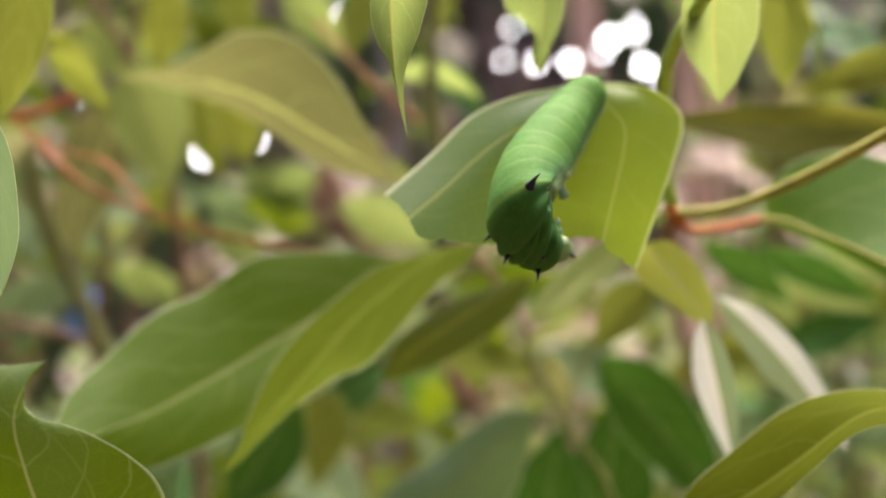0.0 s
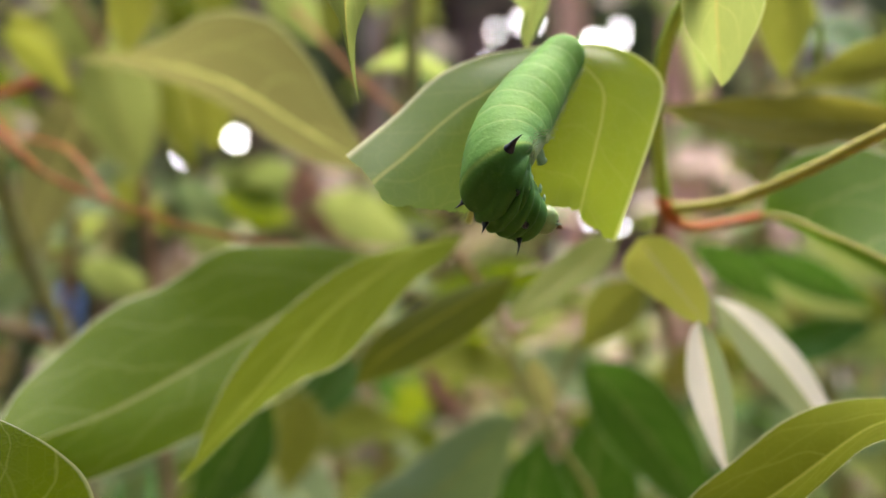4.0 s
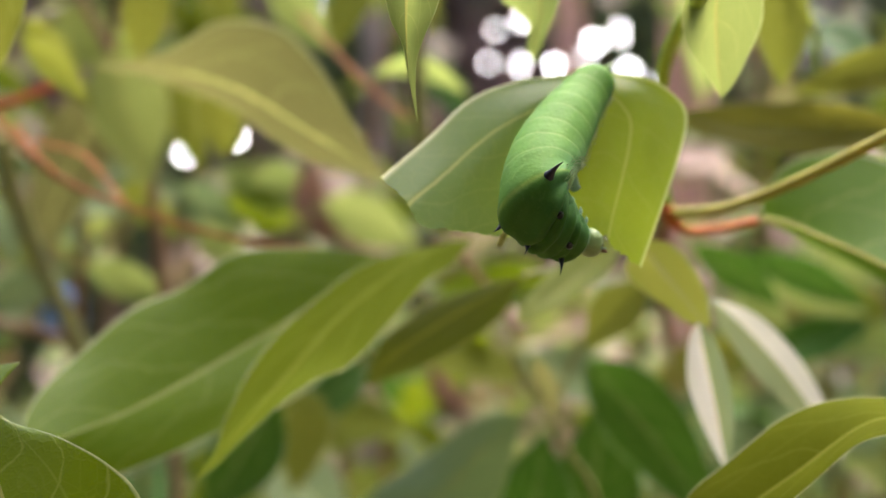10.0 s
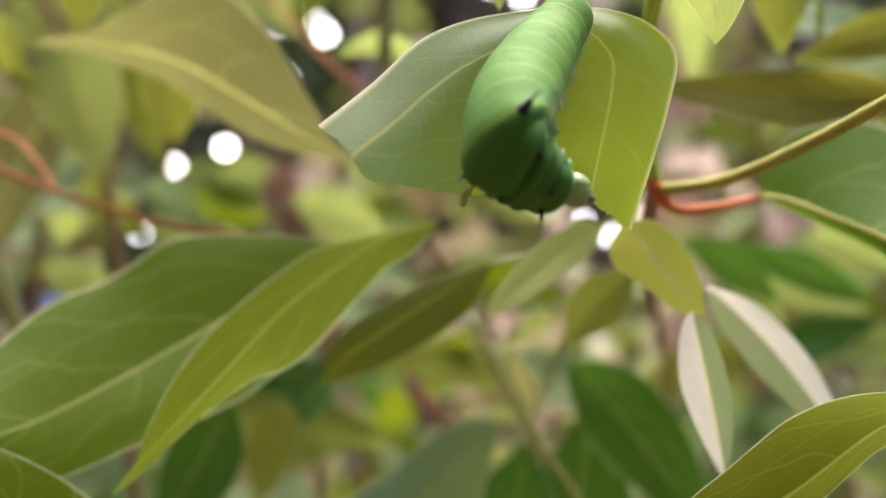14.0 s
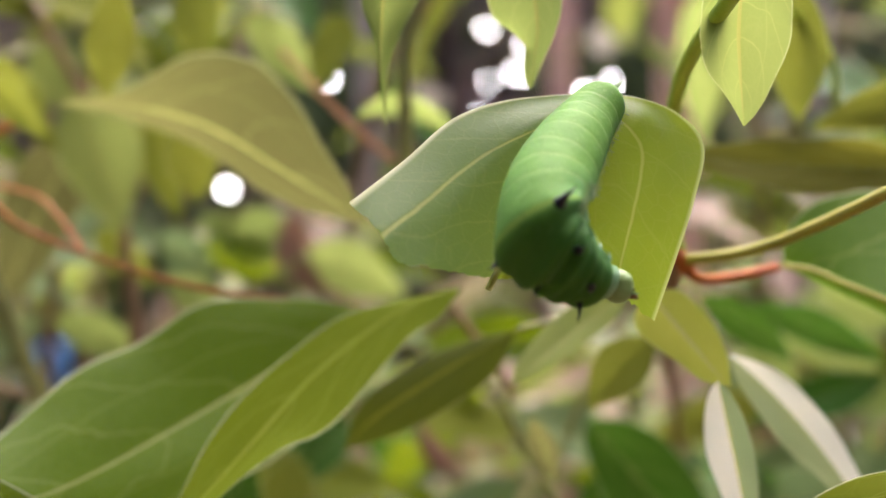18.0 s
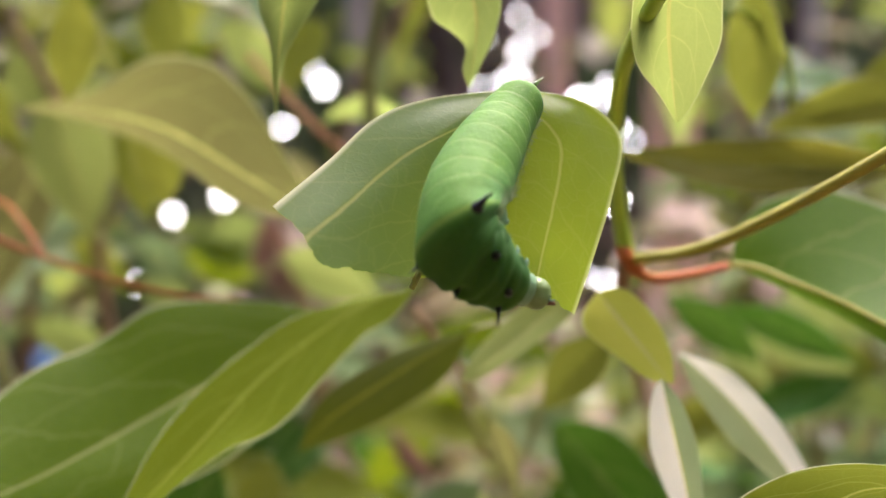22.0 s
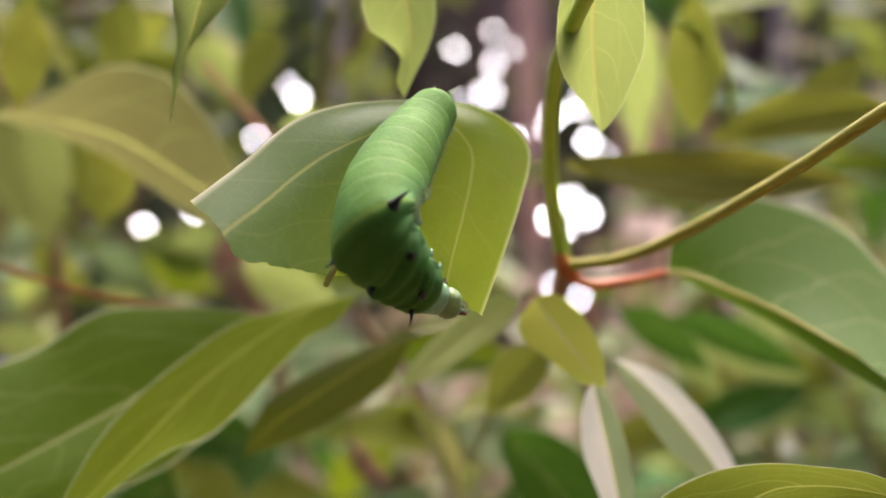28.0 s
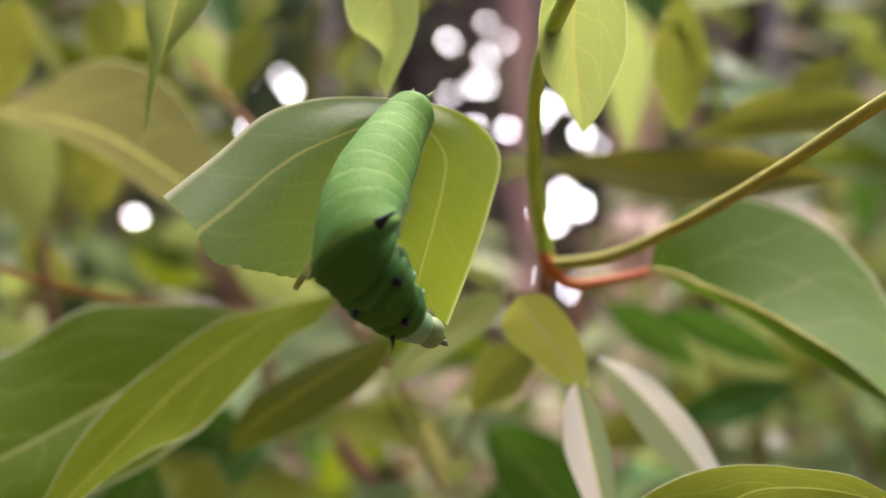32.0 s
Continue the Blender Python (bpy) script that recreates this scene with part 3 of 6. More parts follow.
margined(twig_d, "hanging leaf with a bitten margin", [(0.0154, 0.2, 1.3549), (0.0159, 0.2, 1.3472), (0.0169, 0.2, 1.3405), (0.0166, 0.2, 1.3357), (0.0159, 0.2, 1.3301)],
         [(0.0154, 0.2, 1.3549), (0.0098, 0.2015, 1.3495), (0.0101, 0.202, 1.3419), (0.0132, 0.2017, 1.3391), (0.0153, 0.2013, 1.3367), (0.0149, 0.2006, 1.3331), (0.0159, 0.2, 1.3301)],
         [(0.0154, 0.2, 1.3549), (0.0194, 0.2013, 1.3504), (0.0207, 0.202, 1.3438), (0.0197, 0.2017, 1.3389), (0.0179, 0.2011, 1.3347), (0.0159, 0.2, 1.3301)], leaf_pale_green, 0.02)
margined(twig_d, "broad hanging pale green leaf", [(0.0412, 0.172, 1.3463), (0.0402, 0.1756, 1.3397), (0.0403, 0.1784, 1.3343), (0.0413, 0.1811, 1.3288), (0.0426, 0.184, 1.3227)],
         [(0.0412, 0.172, 1.3463), (0.0371, 0.177, 1.3426), (0.036, 0.1808, 1.3365), (0.037, 0.1827, 1.3306), (0.0401, 0.1836, 1.3267), (0.0426, 0.184, 1.3227)],
         [(0.0412, 0.172, 1.3463), (0.0461, 0.1766, 1.3425), (0.0477, 0.1797, 1.338), (0.048, 0.1819, 1.3333), (0.0461, 0.1833, 1.3281), (0.0443, 0.1838, 1.3246), (0.0426, 0.184, 1.3227)], leaf_pale_green, 0.02)
swing = twig("hanging leaf with a long drip tip, swaying on its stalk")
stem(swing, "stem", "thin green stalk", [(-0.0045, 0.1530, 1.3390), (-0.0040, 0.1530, 1.3434), (-0.0019, 0.1530, 1.3485)], 0.0004, 0.0004, stem_green)
margined(swing, "hanging folded leaf with a long drip tip", [(-0.0045, 0.1530, 1.3391), (-0.0054, 0.1548, 1.3341), (-0.0063, 0.1559, 1.3287), (-0.0068, 0.1559, 1.3244), (-0.0069, 0.1548, 1.3204), (-0.0068, 0.1530, 1.3164)],
         [(-0.0045, 0.1530, 1.3391), (-0.0077, 0.1518, 1.3350), (-0.0081, 0.1511, 1.3296), (-0.0071, 0.1511, 1.3260), (-0.0069, 0.1518, 1.3217), (-0.0068, 0.1530, 1.3164)],
         [(-0.0045, 0.1530, 1.3391), (-0.0003, 0.1520, 1.3352), (-0.0021, 0.1513, 1.3301), (-0.0044, 0.1510, 1.3264), (-0.0057, 0.1513, 1.3239), (-0.0064, 0.1520, 1.3205), (-0.0068, 0.1530, 1.3164)], leaf_pale_green, 0.03)
twig_e = twig("shaded twig with long olive leaves")
leaf(twig_e, "rounded yellow-green leaf", (0.0779, 0.27, 1.368), (0.0788, 0.27, 1.3563), (0.0788, 0.27, 1.3459), (0.078, 0.27, 1.3374), (-0.8, 0.6, 0), 0.0070, 0.0066, fold=0.2, peak=0.5, wave=0.04, tip=0.3, full=0.85, mat=leaf_olive)
leaf(twig_e, "long shaded olive leaf", (0.1072, 0.255, 1.3255), (0.0839, 0.255, 1.3267), (0.0655, 0.255, 1.3249), (0.048, 0.255, 1.3292), (0.06, 0.39, 0.92), 0.0068, 0.0062, fold=0.2, peak=0.5, wave=0.04, tip=0.3, full=0.85, mat=leaf_dark)
leaf(twig_e, "yellow-green leaf with a narrow tip", (0.1214, 0.27, 1.3433), (0.1058, 0.27, 1.3433), (0.0928, 0.27, 1.34), (0.0811, 0.27, 1.3361), (-0.16, 0.34, 0.93), 0.0059, 0.0062, fold=0.2, peak=0.45, wave=0.04, tip=0.3, full=0.85, mat=leaf_olive)
leaf(twig_e, "small yellow-green leaf", (0.1179, 0.28, 1.357), (0.1125, 0.28, 1.3503), (0.1071, 0.28, 1.3462), (0.101, 0.28, 1.3429), (-0.55, 0.53, 0.65), 0.0062, 0.0049, fold=0.2, peak=0.45, wave=0.04, tip=0.3, full=0.85, mat=leaf_olive)
stem(twig_e, "stem", "thin arching stem", [(0.0746, 0.27, 1.3615), (0.0818, 0.27, 1.3569), (0.0857, 0.27, 1.3498), (0.0863, 0.27, 1.3407)], 0.0009, 0.0007, stem_green)
twig_f = twig("upper twig with large olive leaves")
margined(twig_f, "large olive leaf seen from below", [(-0.0888, 0.315, 1.3468), (-0.0715, 0.3066, 1.3453), (-0.0492, 0.2949, 1.3392), (-0.0275, 0.2812, 1.3263), (-0.0086, 0.268, 1.3145)],
         [(-0.0888, 0.315, 1.3468), (-0.0672, 0.3008, 1.3481), (-0.0512, 0.2896, 1.3537), (-0.037, 0.2819, 1.3518), (-0.0272, 0.2765, 1.3434), (-0.0193, 0.2719, 1.3309), (-0.0134, 0.2695, 1.3212), (-0.0086, 0.268, 1.3145)],
         [(-0.0888, 0.315, 1.3468), (-0.0706, 0.3102, 1.3425), (-0.0518, 0.3028, 1.3354), (-0.0363, 0.2923, 1.3247), (-0.0259, 0.2839, 1.3193), (-0.0175, 0.2765, 1.3169), (-0.0086, 0.268, 1.3145)], leaf_brown_green, 0.02)
leaf(twig_f, "olive leaf at the end of the twig", (-0.0718, 0.2, 1.3577), (-0.0708, 0.2, 1.3443), (-0.0723, 0.2, 1.3337), (-0.0756, 0.2, 1.3222), (-0.99, -0.01, 0.11), 0.0061, 0.0053, fold=0.15, peak=0.5, wave=0.04, tip=0.3, full=0.85, mat=leaf_olive)
leaf(twig_f, "drooping olive leaf", (-0.0983, 0.29, 1.3493), (-0.0927, 0.29, 1.3451), (-0.0864, 0.29, 1.3409), (-0.0829, 0.29, 1.3347), (-0.67, 0.24, -0.7), 0.0047, 0.0044, fold=0.2, peak=0.5, wave=0.04, tip=0.3, full=0.85, mat=leaf_olive)
stem(twig_f, "stem", "red stem", [(-0.1176, 0.32, 1.336), (-0.1091, 0.32, 1.3383), (-0.0984, 0.32, 1.3429)], 0.0014, 0.0012, stem_red)
stem(twig_f, "stem", "pinkish orange stem", [(-0.0377, 0.35, 1.3681), (-0.0276, 0.35, 1.3571), (-0.0175, 0.35, 1.347), (-0.0061, 0.35, 1.3381)], 0.0008, 0.0008, stem_pink)
stem(twig_f, "stem", "olive upright stem", [(-0.0015, 0.33, 1.3801), (-0.0035, 0.33, 1.361), (-0.0032, 0.33, 1.3451), (-0.0015, 0.33, 1.326)], 0.0018, 0.0019, stem_olive)
leaf(twig_f, "arching yellow-green leaf", (-0.0175, 0.35, 1.3496), (-0.0066, 0.35, 1.358), (0.0027, 0.35, 1.3529), (0.0115, 0.35, 1.3445), (-0.15, 0.48, -0.86), 0.0040, 0.0040, fold=0.2, peak=0.5, wave=0.04, tip=0.3, full=0.85, mat=leaf_pale_green)
leaf(twig_f, "hanging olive leaf", (-0.0699, 0.3, 1.3727), (-0.0707, 0.3, 1.3611), (-0.0714, 0.3, 1.3539), (-0.0721, 0.3, 1.3455), (-0.99, -0.07, 0.08), 0.0064, 0.0064, fold=0.15, peak=0.5, wave=0.04, tip=0.3, full=0.85, mat=leaf_olive)
twig_g = twig("lower twig with dark green leaves")
stem(twig_g, "stem", "olive brown stem", [(0.0173, 0.3, 1.2818), (0.0238, 0.3, 1.2688), (0.0324, 0.3, 1.2544), (0.0447, 0.3, 1.2327), (0.0596, 0.3, 1.004), (0.0626, 0.32, -0.0766)], 0.0007, 0.0008, stem_olive)
stem(twig_g, "stem", "thin dark stem", [(0.0433, 0.31, 1.2834), (0.038, 0.31, 1.2737), (0.0343, 0.31, 1.2633)], 0.0009, 0.0007, stem_olive)
stem(twig_g, "stem", "reddish brown stem", [(0.0076, 0.29, 1.2991), (0.0118, 0.29, 1.2935), (0.017, 0.295, 1.2877), (0.0223, 0.3, 1.2774)], 0.0009, 0.0008, stem_tan)
margined(twig_g, "grey-green leaf with a dull sheen", [(-0.0163, 0.33, 1.2126), (-0.0054, 0.325, 1.2263), (0.0081, 0.3194, 1.2398), (0.0183, 0.3148, 1.2511), (0.0248, 0.312, 1.2574)],
         [(-0.0163, 0.33, 1.2126), (-0.0211, 0.3311, 1.2249), (-0.0149, 0.3309, 1.2335), (-0.0018, 0.328, 1.2424), (0.0088, 0.3224, 1.252), (0.0171, 0.317, 1.2571), (0.0248, 0.312, 1.2574)],
         [(-0.0163, 0.33, 1.2126), (0.0007, 0.3226, 1.2147), (0.0141, 0.3168, 1.2268), (0.0206, 0.314, 1.2394), (0.0227, 0.3128, 1.2485), (0.0248, 0.312, 1.2574)], leaf_grey, 0.02)
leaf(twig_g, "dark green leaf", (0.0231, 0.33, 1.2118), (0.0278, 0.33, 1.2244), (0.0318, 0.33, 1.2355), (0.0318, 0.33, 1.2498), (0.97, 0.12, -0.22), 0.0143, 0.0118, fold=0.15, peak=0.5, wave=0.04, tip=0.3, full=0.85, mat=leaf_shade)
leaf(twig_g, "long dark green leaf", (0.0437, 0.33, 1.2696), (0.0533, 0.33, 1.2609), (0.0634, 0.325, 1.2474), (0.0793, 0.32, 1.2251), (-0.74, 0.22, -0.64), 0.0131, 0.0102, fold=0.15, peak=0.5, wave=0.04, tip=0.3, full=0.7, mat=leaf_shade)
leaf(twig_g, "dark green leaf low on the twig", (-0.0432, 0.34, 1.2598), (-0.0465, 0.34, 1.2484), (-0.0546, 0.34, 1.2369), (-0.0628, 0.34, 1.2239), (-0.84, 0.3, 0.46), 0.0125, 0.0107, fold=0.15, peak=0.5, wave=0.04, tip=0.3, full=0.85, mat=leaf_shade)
leaf(twig_g, "small tan leaf hanging on the stem", (0.025, 0.29, 1.2747), (0.0278, 0.29, 1.2698), (0.0299, 0.29, 1.2656), (0.0306, 0.29, 1.2593), (-0.78, 0.55, -0.28), 0.0041, 0.0036, fold=0.2, peak=0.5, wave=0.04, tip=0.3, full=0.85, mat=leaf_brown_green)
twig_h = twig("further twig with hanging green leaves")
stem(twig_h, "stem", "olive stem", [(-0.1491, 0.42, 1.3374), (-0.143, 0.42, 1.3131), (-0.1319, 0.42, 1.2889), (-0.1188, 0.42, 1.2606)], 0.0032, 0.0028, stem_olive)
stem(twig_h, "stem", "brown stem", [(-0.1781, 0.45, 1.2751), (-0.1564, 0.45, 1.2708), (-0.1305, 0.45, 1.2643)], 0.0020, 0.0017, stem_tan)
leaf(twig_h, "hanging light green leaf", (-0.1065, 0.4, 1.3644), (-0.1026, 0.4, 1.349), (-0.0969, 0.4, 1.3355), (-0.0926, 0.4, 1.3192), (-0.96, -0.03, -0.29), 0.0152, 0.0122, fold=0.15, peak=0.4, wave=0.04, tip=0.3, full=0.85, mat=leaf_pale_green)
leaf(twig_h, "bluish green leaf", (-0.0427, 0.5, 1.3306), (-0.0571, 0.5, 1.3241), (-0.0728, 0.5, 1.3258), (-0.0872, 0.5, 1.3338), (0.07, 0.22, 0.97), 0.0131, 0.0116, fold=0.15, peak=0.5, wave=0.04, tip=0.3, full=0.85, mat=leaf_pale_green)
leaf(twig_h, "pale green leaf", (-0.1283, 0.45, 1.2924), (-0.1175, 0.45, 1.2903), (-0.1067, 0.45, 1.2848), (-0.0948, 0.45, 1.2805), (-0.33, 0.15, -0.93), 0.0083, 0.0079, fold=0.15, peak=0.5, wave=0.04, tip=0.3, full=0.85, mat=leaf_pale_green)
leaf(twig_h, "green leaf below a stem", (-0.0872, 0.5, 1.3229), (-0.0728, 0.5, 1.3181), (-0.0607, 0.5, 1.3133), (-0.0499, 0.5, 1.3109), (-0.3, 0.25, -0.92), 0.0101, 0.0086, fold=0.15, peak=0.5, wave=0.04, tip=0.3, full=0.85, mat=leaf_green)
leaf(twig_h, "olive hanging leaf", (-0.062, 0.34, 1.3497), (-0.0599, 0.34, 1.3416), (-0.0582, 0.34, 1.3334), (-0.0579, 0.34, 1.3252), (-0.98, 0.11, -0.16), 0.0080, 0.0076, fold=0.15, peak=0.5, wave=0.04, tip=0.3, full=0.85, mat=leaf_olive)
leaf(twig_h, "brown curled dead leaf", (-0.0468, 0.48, 1.3358), (-0.0461, 0.485, 1.3245), (-0.0402, 0.485, 1.3129), (-0.0283, 0.48, 1.2977), (-0.86, 0.28, -0.42), 0.0085, 0.0110, fold=0.8, peak=0.5, wave=0.04, tip=0.3, full=0.85, mat=leaf_dead)
leaf(twig_h, "brown curled dead leaf", (0.0014, 0.42, 1.2605), (0.0054, 0.42, 1.2524), (0.0105, 0.42, 1.2463), (0.0166, 0.42, 1.2427), (-0.73, 0.28, -0.62), 0.0048, 0.0043, fold=0.9, peak=0.5, wave=0.04, tip=0.3, full=0.85, mat=leaf_dead)
leaf(twig_g, "brown curled dead leaf", (0.0713, 0.36, 1.3076), (0.0747, 0.36, 1.3007), (0.0739, 0.36, 1.2938), (0.0695, 0.36, 1.2894), (-0.85, 0.53, 0.08), 0.0030, 0.0030, fold=0.9, peak=0.5, wave=0.04, tip=0.3, full=0.85, mat=leaf_dead)
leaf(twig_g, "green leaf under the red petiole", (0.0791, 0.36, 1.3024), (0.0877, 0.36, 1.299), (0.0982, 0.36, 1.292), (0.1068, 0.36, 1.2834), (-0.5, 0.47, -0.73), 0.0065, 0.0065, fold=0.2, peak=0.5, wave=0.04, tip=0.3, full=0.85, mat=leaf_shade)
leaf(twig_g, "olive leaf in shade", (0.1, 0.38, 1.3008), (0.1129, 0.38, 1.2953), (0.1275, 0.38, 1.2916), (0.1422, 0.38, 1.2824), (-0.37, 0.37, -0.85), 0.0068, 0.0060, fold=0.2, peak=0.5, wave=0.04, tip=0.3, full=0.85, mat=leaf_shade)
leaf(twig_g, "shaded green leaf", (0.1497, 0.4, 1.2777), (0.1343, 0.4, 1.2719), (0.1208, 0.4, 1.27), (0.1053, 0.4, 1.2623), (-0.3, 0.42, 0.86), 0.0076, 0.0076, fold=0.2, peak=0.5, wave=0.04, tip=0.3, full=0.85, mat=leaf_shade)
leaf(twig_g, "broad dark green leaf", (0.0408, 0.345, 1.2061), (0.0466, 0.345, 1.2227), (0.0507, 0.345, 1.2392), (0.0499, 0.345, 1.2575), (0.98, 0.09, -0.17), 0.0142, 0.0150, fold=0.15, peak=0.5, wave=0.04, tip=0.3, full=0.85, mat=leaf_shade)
twig_i = twig("mid-depth shoots with broad yellow-green leaves")
leaf(twig_i, "", (-0.0909, 0.4200, 1.3632), (-0.0863, 0.4167, 1.3532), (-0.0814, 0.4132, 1.3389), (-0.0769, 0.4100, 1.3253), (-0.94, 0.30, -0.35), 0.0097, 0.0083, fold=0.18, peak=0.45, wave=0.05, mat=leaf_olive)
leaf(twig_i, "", (-0.1284, 0.3800, 1.3704), (-0.1204, 0.3767, 1.3633), (-0.1119, 0.3732, 1.3525), (-0.1041, 0.3700, 1.3420), (-0.76, 0.30, -0.65), 0.0077, 0.0065, fold=0.18, peak=0.45, wave=0.05, mat=leaf_olive)
leaf(twig_i, "", (-0.0593, 0.4300, 1.3955), (-0.0503, 0.4267, 1.3891), (-0.0408, 0.4232, 1.3789), (-0.0321, 0.4200, 1.3689), (-0.70, 0.30, -0.71), 0.0095, 0.0081, fold=0.18, peak=0.45, wave=0.05, mat=leaf_pale_green)
leaf(twig_i, "", (-0.0669, 0.3700, 1.3918), (-0.0649, 0.3667, 1.3837), (-0.0627, 0.3632, 1.3723), (-0.0607, 0.3600, 1.3615), (-0.98, 0.30, -0.20), 0.0089, 0.0076, fold=0.18, peak=0.45, wave=0.05, mat=leaf_olive)
leaf(twig_i, "", (-0.0230, 0.3900, 1.3886), (-0.0257, 0.3867, 1.3816), (-0.0285, 0.3832, 1.3716), (-0.0311, 0.3800, 1.3620), (-0.96, 0.30, 0.29), 0.0083, 0.0070, fold=0.18, peak=0.45, wave=0.05, mat=leaf_olive)
leaf(twig_i, "", (-0.0396, 0.4600, 1.3173), (-0.0275, 0.4567, 1.3145), (-0.0145, 0.4532, 1.3080), (-0.0027, 0.4500, 1.3014), (-0.40, 0.30, -0.92), 0.0115, 0.0098, fold=0.18, peak=0.45, wave=0.05, mat=leaf_pale_green)
leaf(twig_i, "", (-0.1028, 0.5000, 1.3253), (-0.0937, 0.4967, 1.3202), (-0.0840, 0.4932, 1.3116), (-0.0752, 0.4900, 1.3032), (-0.63, 0.30, -0.78), 0.0106, 0.0090, fold=0.18, peak=0.45, wave=0.05, mat=leaf_blue)
leaf(twig_i, "", (-0.1458, 0.4700, 1.3925), (-0.1376, 0.4667, 1.3863), (-0.1289, 0.4632, 1.3765), (-0.1209, 0.4600, 1.3670), (-0.72, 0.30, -0.70), 0.0136, 0.0116, fold=0.18, peak=0.45, wave=0.05, mat=leaf_pale_green)
leaf(twig_i, "", (-0.1234, 0.4800, 1.3250), (-0.1145, 0.4767, 1.3205), (-0.1051, 0.4732, 1.3126), (-0.0965, 0.4700, 1.3049), (-0.60, 0.30, -0.80), 0.0093, 0.0079, fold=0.18, peak=0.45, wave=0.05, mat=leaf_olive)
leaf(twig_i, "", (-0.0691, 0.4500, 1.2943), (-0.0755, 0.4467, 1.3006), (-0.0822, 0.4432, 1.3050), (-0.0884, 0.4400, 1.3086), (0.60, 0.30, 0.80), 0.0078, 0.0066, fold=0.18, peak=0.45, wave=0.05, mat=leaf_pale_green)
leaf(twig_i, "", (0.1276, 0.4400, 1.2902), (0.1381, 0.4367, 1.2885), (0.1493, 0.4332, 1.2836), (0.1595, 0.4300, 1.2785), (-0.34, 0.30, -0.94), 0.0085, 0.0072, fold=0.18, peak=0.45, wave=0.05, mat=leaf_pale_green)
leaf(twig_i, "", (0.1020, 0.4000, 1.2946), (0.1073, 0.3967, 1.2897), (0.1129, 0.3932, 1.2821), (0.1180, 0.3900, 1.2747), (-0.78, 0.30, -0.62), 0.0070, 0.0059, fold=0.18, peak=0.45, wave=0.05, mat=leaf_pale_green)
leaf(twig_i, "", (0.1353, 0.4200, 1.3047), (0.1446, 0.4167, 1.3022), (0.1544, 0.4132, 1.2967), (0.1633, 0.4100, 1.2913), (-0.43, 0.30, -0.90), 0.0093, 0.0079, fold=0.18, peak=0.45, wave=0.05, mat=leaf_pale_green)
leaf(twig_i, "", (-0.0369, 0.4000, 1.2520), (-0.0389, 0.3967, 1.2436), (-0.0410, 0.3932, 1.2317), (-0.0430, 0.3900, 1.2204), (-0.98, 0.30, 0.19), 0.0100, 0.0085, fold=0.18, peak=0.45, wave=0.05, mat=leaf_olive)
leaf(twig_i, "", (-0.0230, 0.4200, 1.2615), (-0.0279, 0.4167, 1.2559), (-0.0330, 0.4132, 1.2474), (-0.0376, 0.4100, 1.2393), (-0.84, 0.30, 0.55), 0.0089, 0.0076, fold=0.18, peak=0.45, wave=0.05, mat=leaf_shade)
stem(twig_i, "stem", "olive shoot", [(-0.0493, 0.4300, 1.4018), (-0.0722, 0.4000, 1.3977), (-0.1324, 0.4400, 1.3885), (-0.1351, 0.4000, 1.3743)], 0.0014, 0.001, stem_olive)
stem(twig_i, "stem", "olive shoot", [(-0.0396, 0.4600, 1.3173), (-0.0706, 0.4600, 1.2942), (-0.1003, 0.4700, 1.2608), (-0.1174, 0.5000, 1.1809), (-0.1, 0.51, 1.0), (-0.095, 0.52, 0.6), (-0.09, 0.52, -0.05)], 0.001, 0.002, stem_olive)
stem(twig_i, "stem", "olive shoot", [(0.1020, 0.4000, 1.2946), (0.1297, 0.4400, 1.2861), (0.1515, 0.4600, 1.2595), (0.1732, 0.5000, 1.1825), (0.16, 0.51, 1.0), (0.16, 0.52, 0.6), (0.16, 0.52, -0.05)], 0.001, 0.002, stem_olive)

# ---- the eaten leaf, in its own space round the pivot ----
MID = [(0.0078, 0.0159, 0.0178), (0.0036, 0.0119, 0.0109), (-0.0017, 0.0069, 0.0016), (-0.0064, 0.0029, -0.0073)]
LEFT = [(0.0077, 0.0159, 0.0179), (0.0021, 0.0159, 0.0177), (-0.0049, 0.0149, 0.0165), (-0.0115, 0.0129, 0.0136), (-0.0174, 0.0079, 0.0074), (-0.0235, 0.0009, 0.0012)]
LEFT_BITE = [(-0.0065, 0.0019, -0.0073), (-0.009, 0.0004, -0.0071), (-0.0136, -0.0021, -0.0064), (-0.0175, -0.0036, -0.0059), (-0.0198, -0.0021, -0.0024), (-0.0235, 0.0009, 0.0012)]
RIGHT = [(0.008, 0.0159, 0.0179), (0.0129, 0.0164, 0.0177), (0.0182, 0.0169, 0.0158), (0.0216, 0.0169, 0.0116), (0.0196, 0.0129, 0.0042), (0.0167, 0.0089, -0.0030), (0.0131, 0.0053, -0.0117)]
RIGHT_BITE = [(-0.0064, 0.0029, -0.0073), (-0.0006, 0.0019, -0.007), (0.0052, 0.0029, -0.0068), (0.0078, 0.0039, -0.0072), (0.009, 0.0044, -0.009), (0.0109, 0.0049, -0.0104), (0.0131, 0.0053, -0.0117)]
SPINE = [(0.0083, 0.011, 0.0172), (0.0048, 0.0066, 0.0124), (0.0022, 0.0015, 0.0084), (-0.0004, -0.0045, 0.0036), (-0.0018, -0.0092, -0.0007), (-0.0019, -0.0112, -0.0039), (0.0002, -0.0095, -0.0062), (0.0023, -0.0072, -0.0077), (0.004, -0.0048, -0.009)]
GIRTH = [2.85, 3.75, 4.45, 4.95, 5.3, 5.7, 4.85, 3.85, 2.95]
BAND = 0.575
DRIP_TIP = (-0.0068, 0.1530, 1.3164)
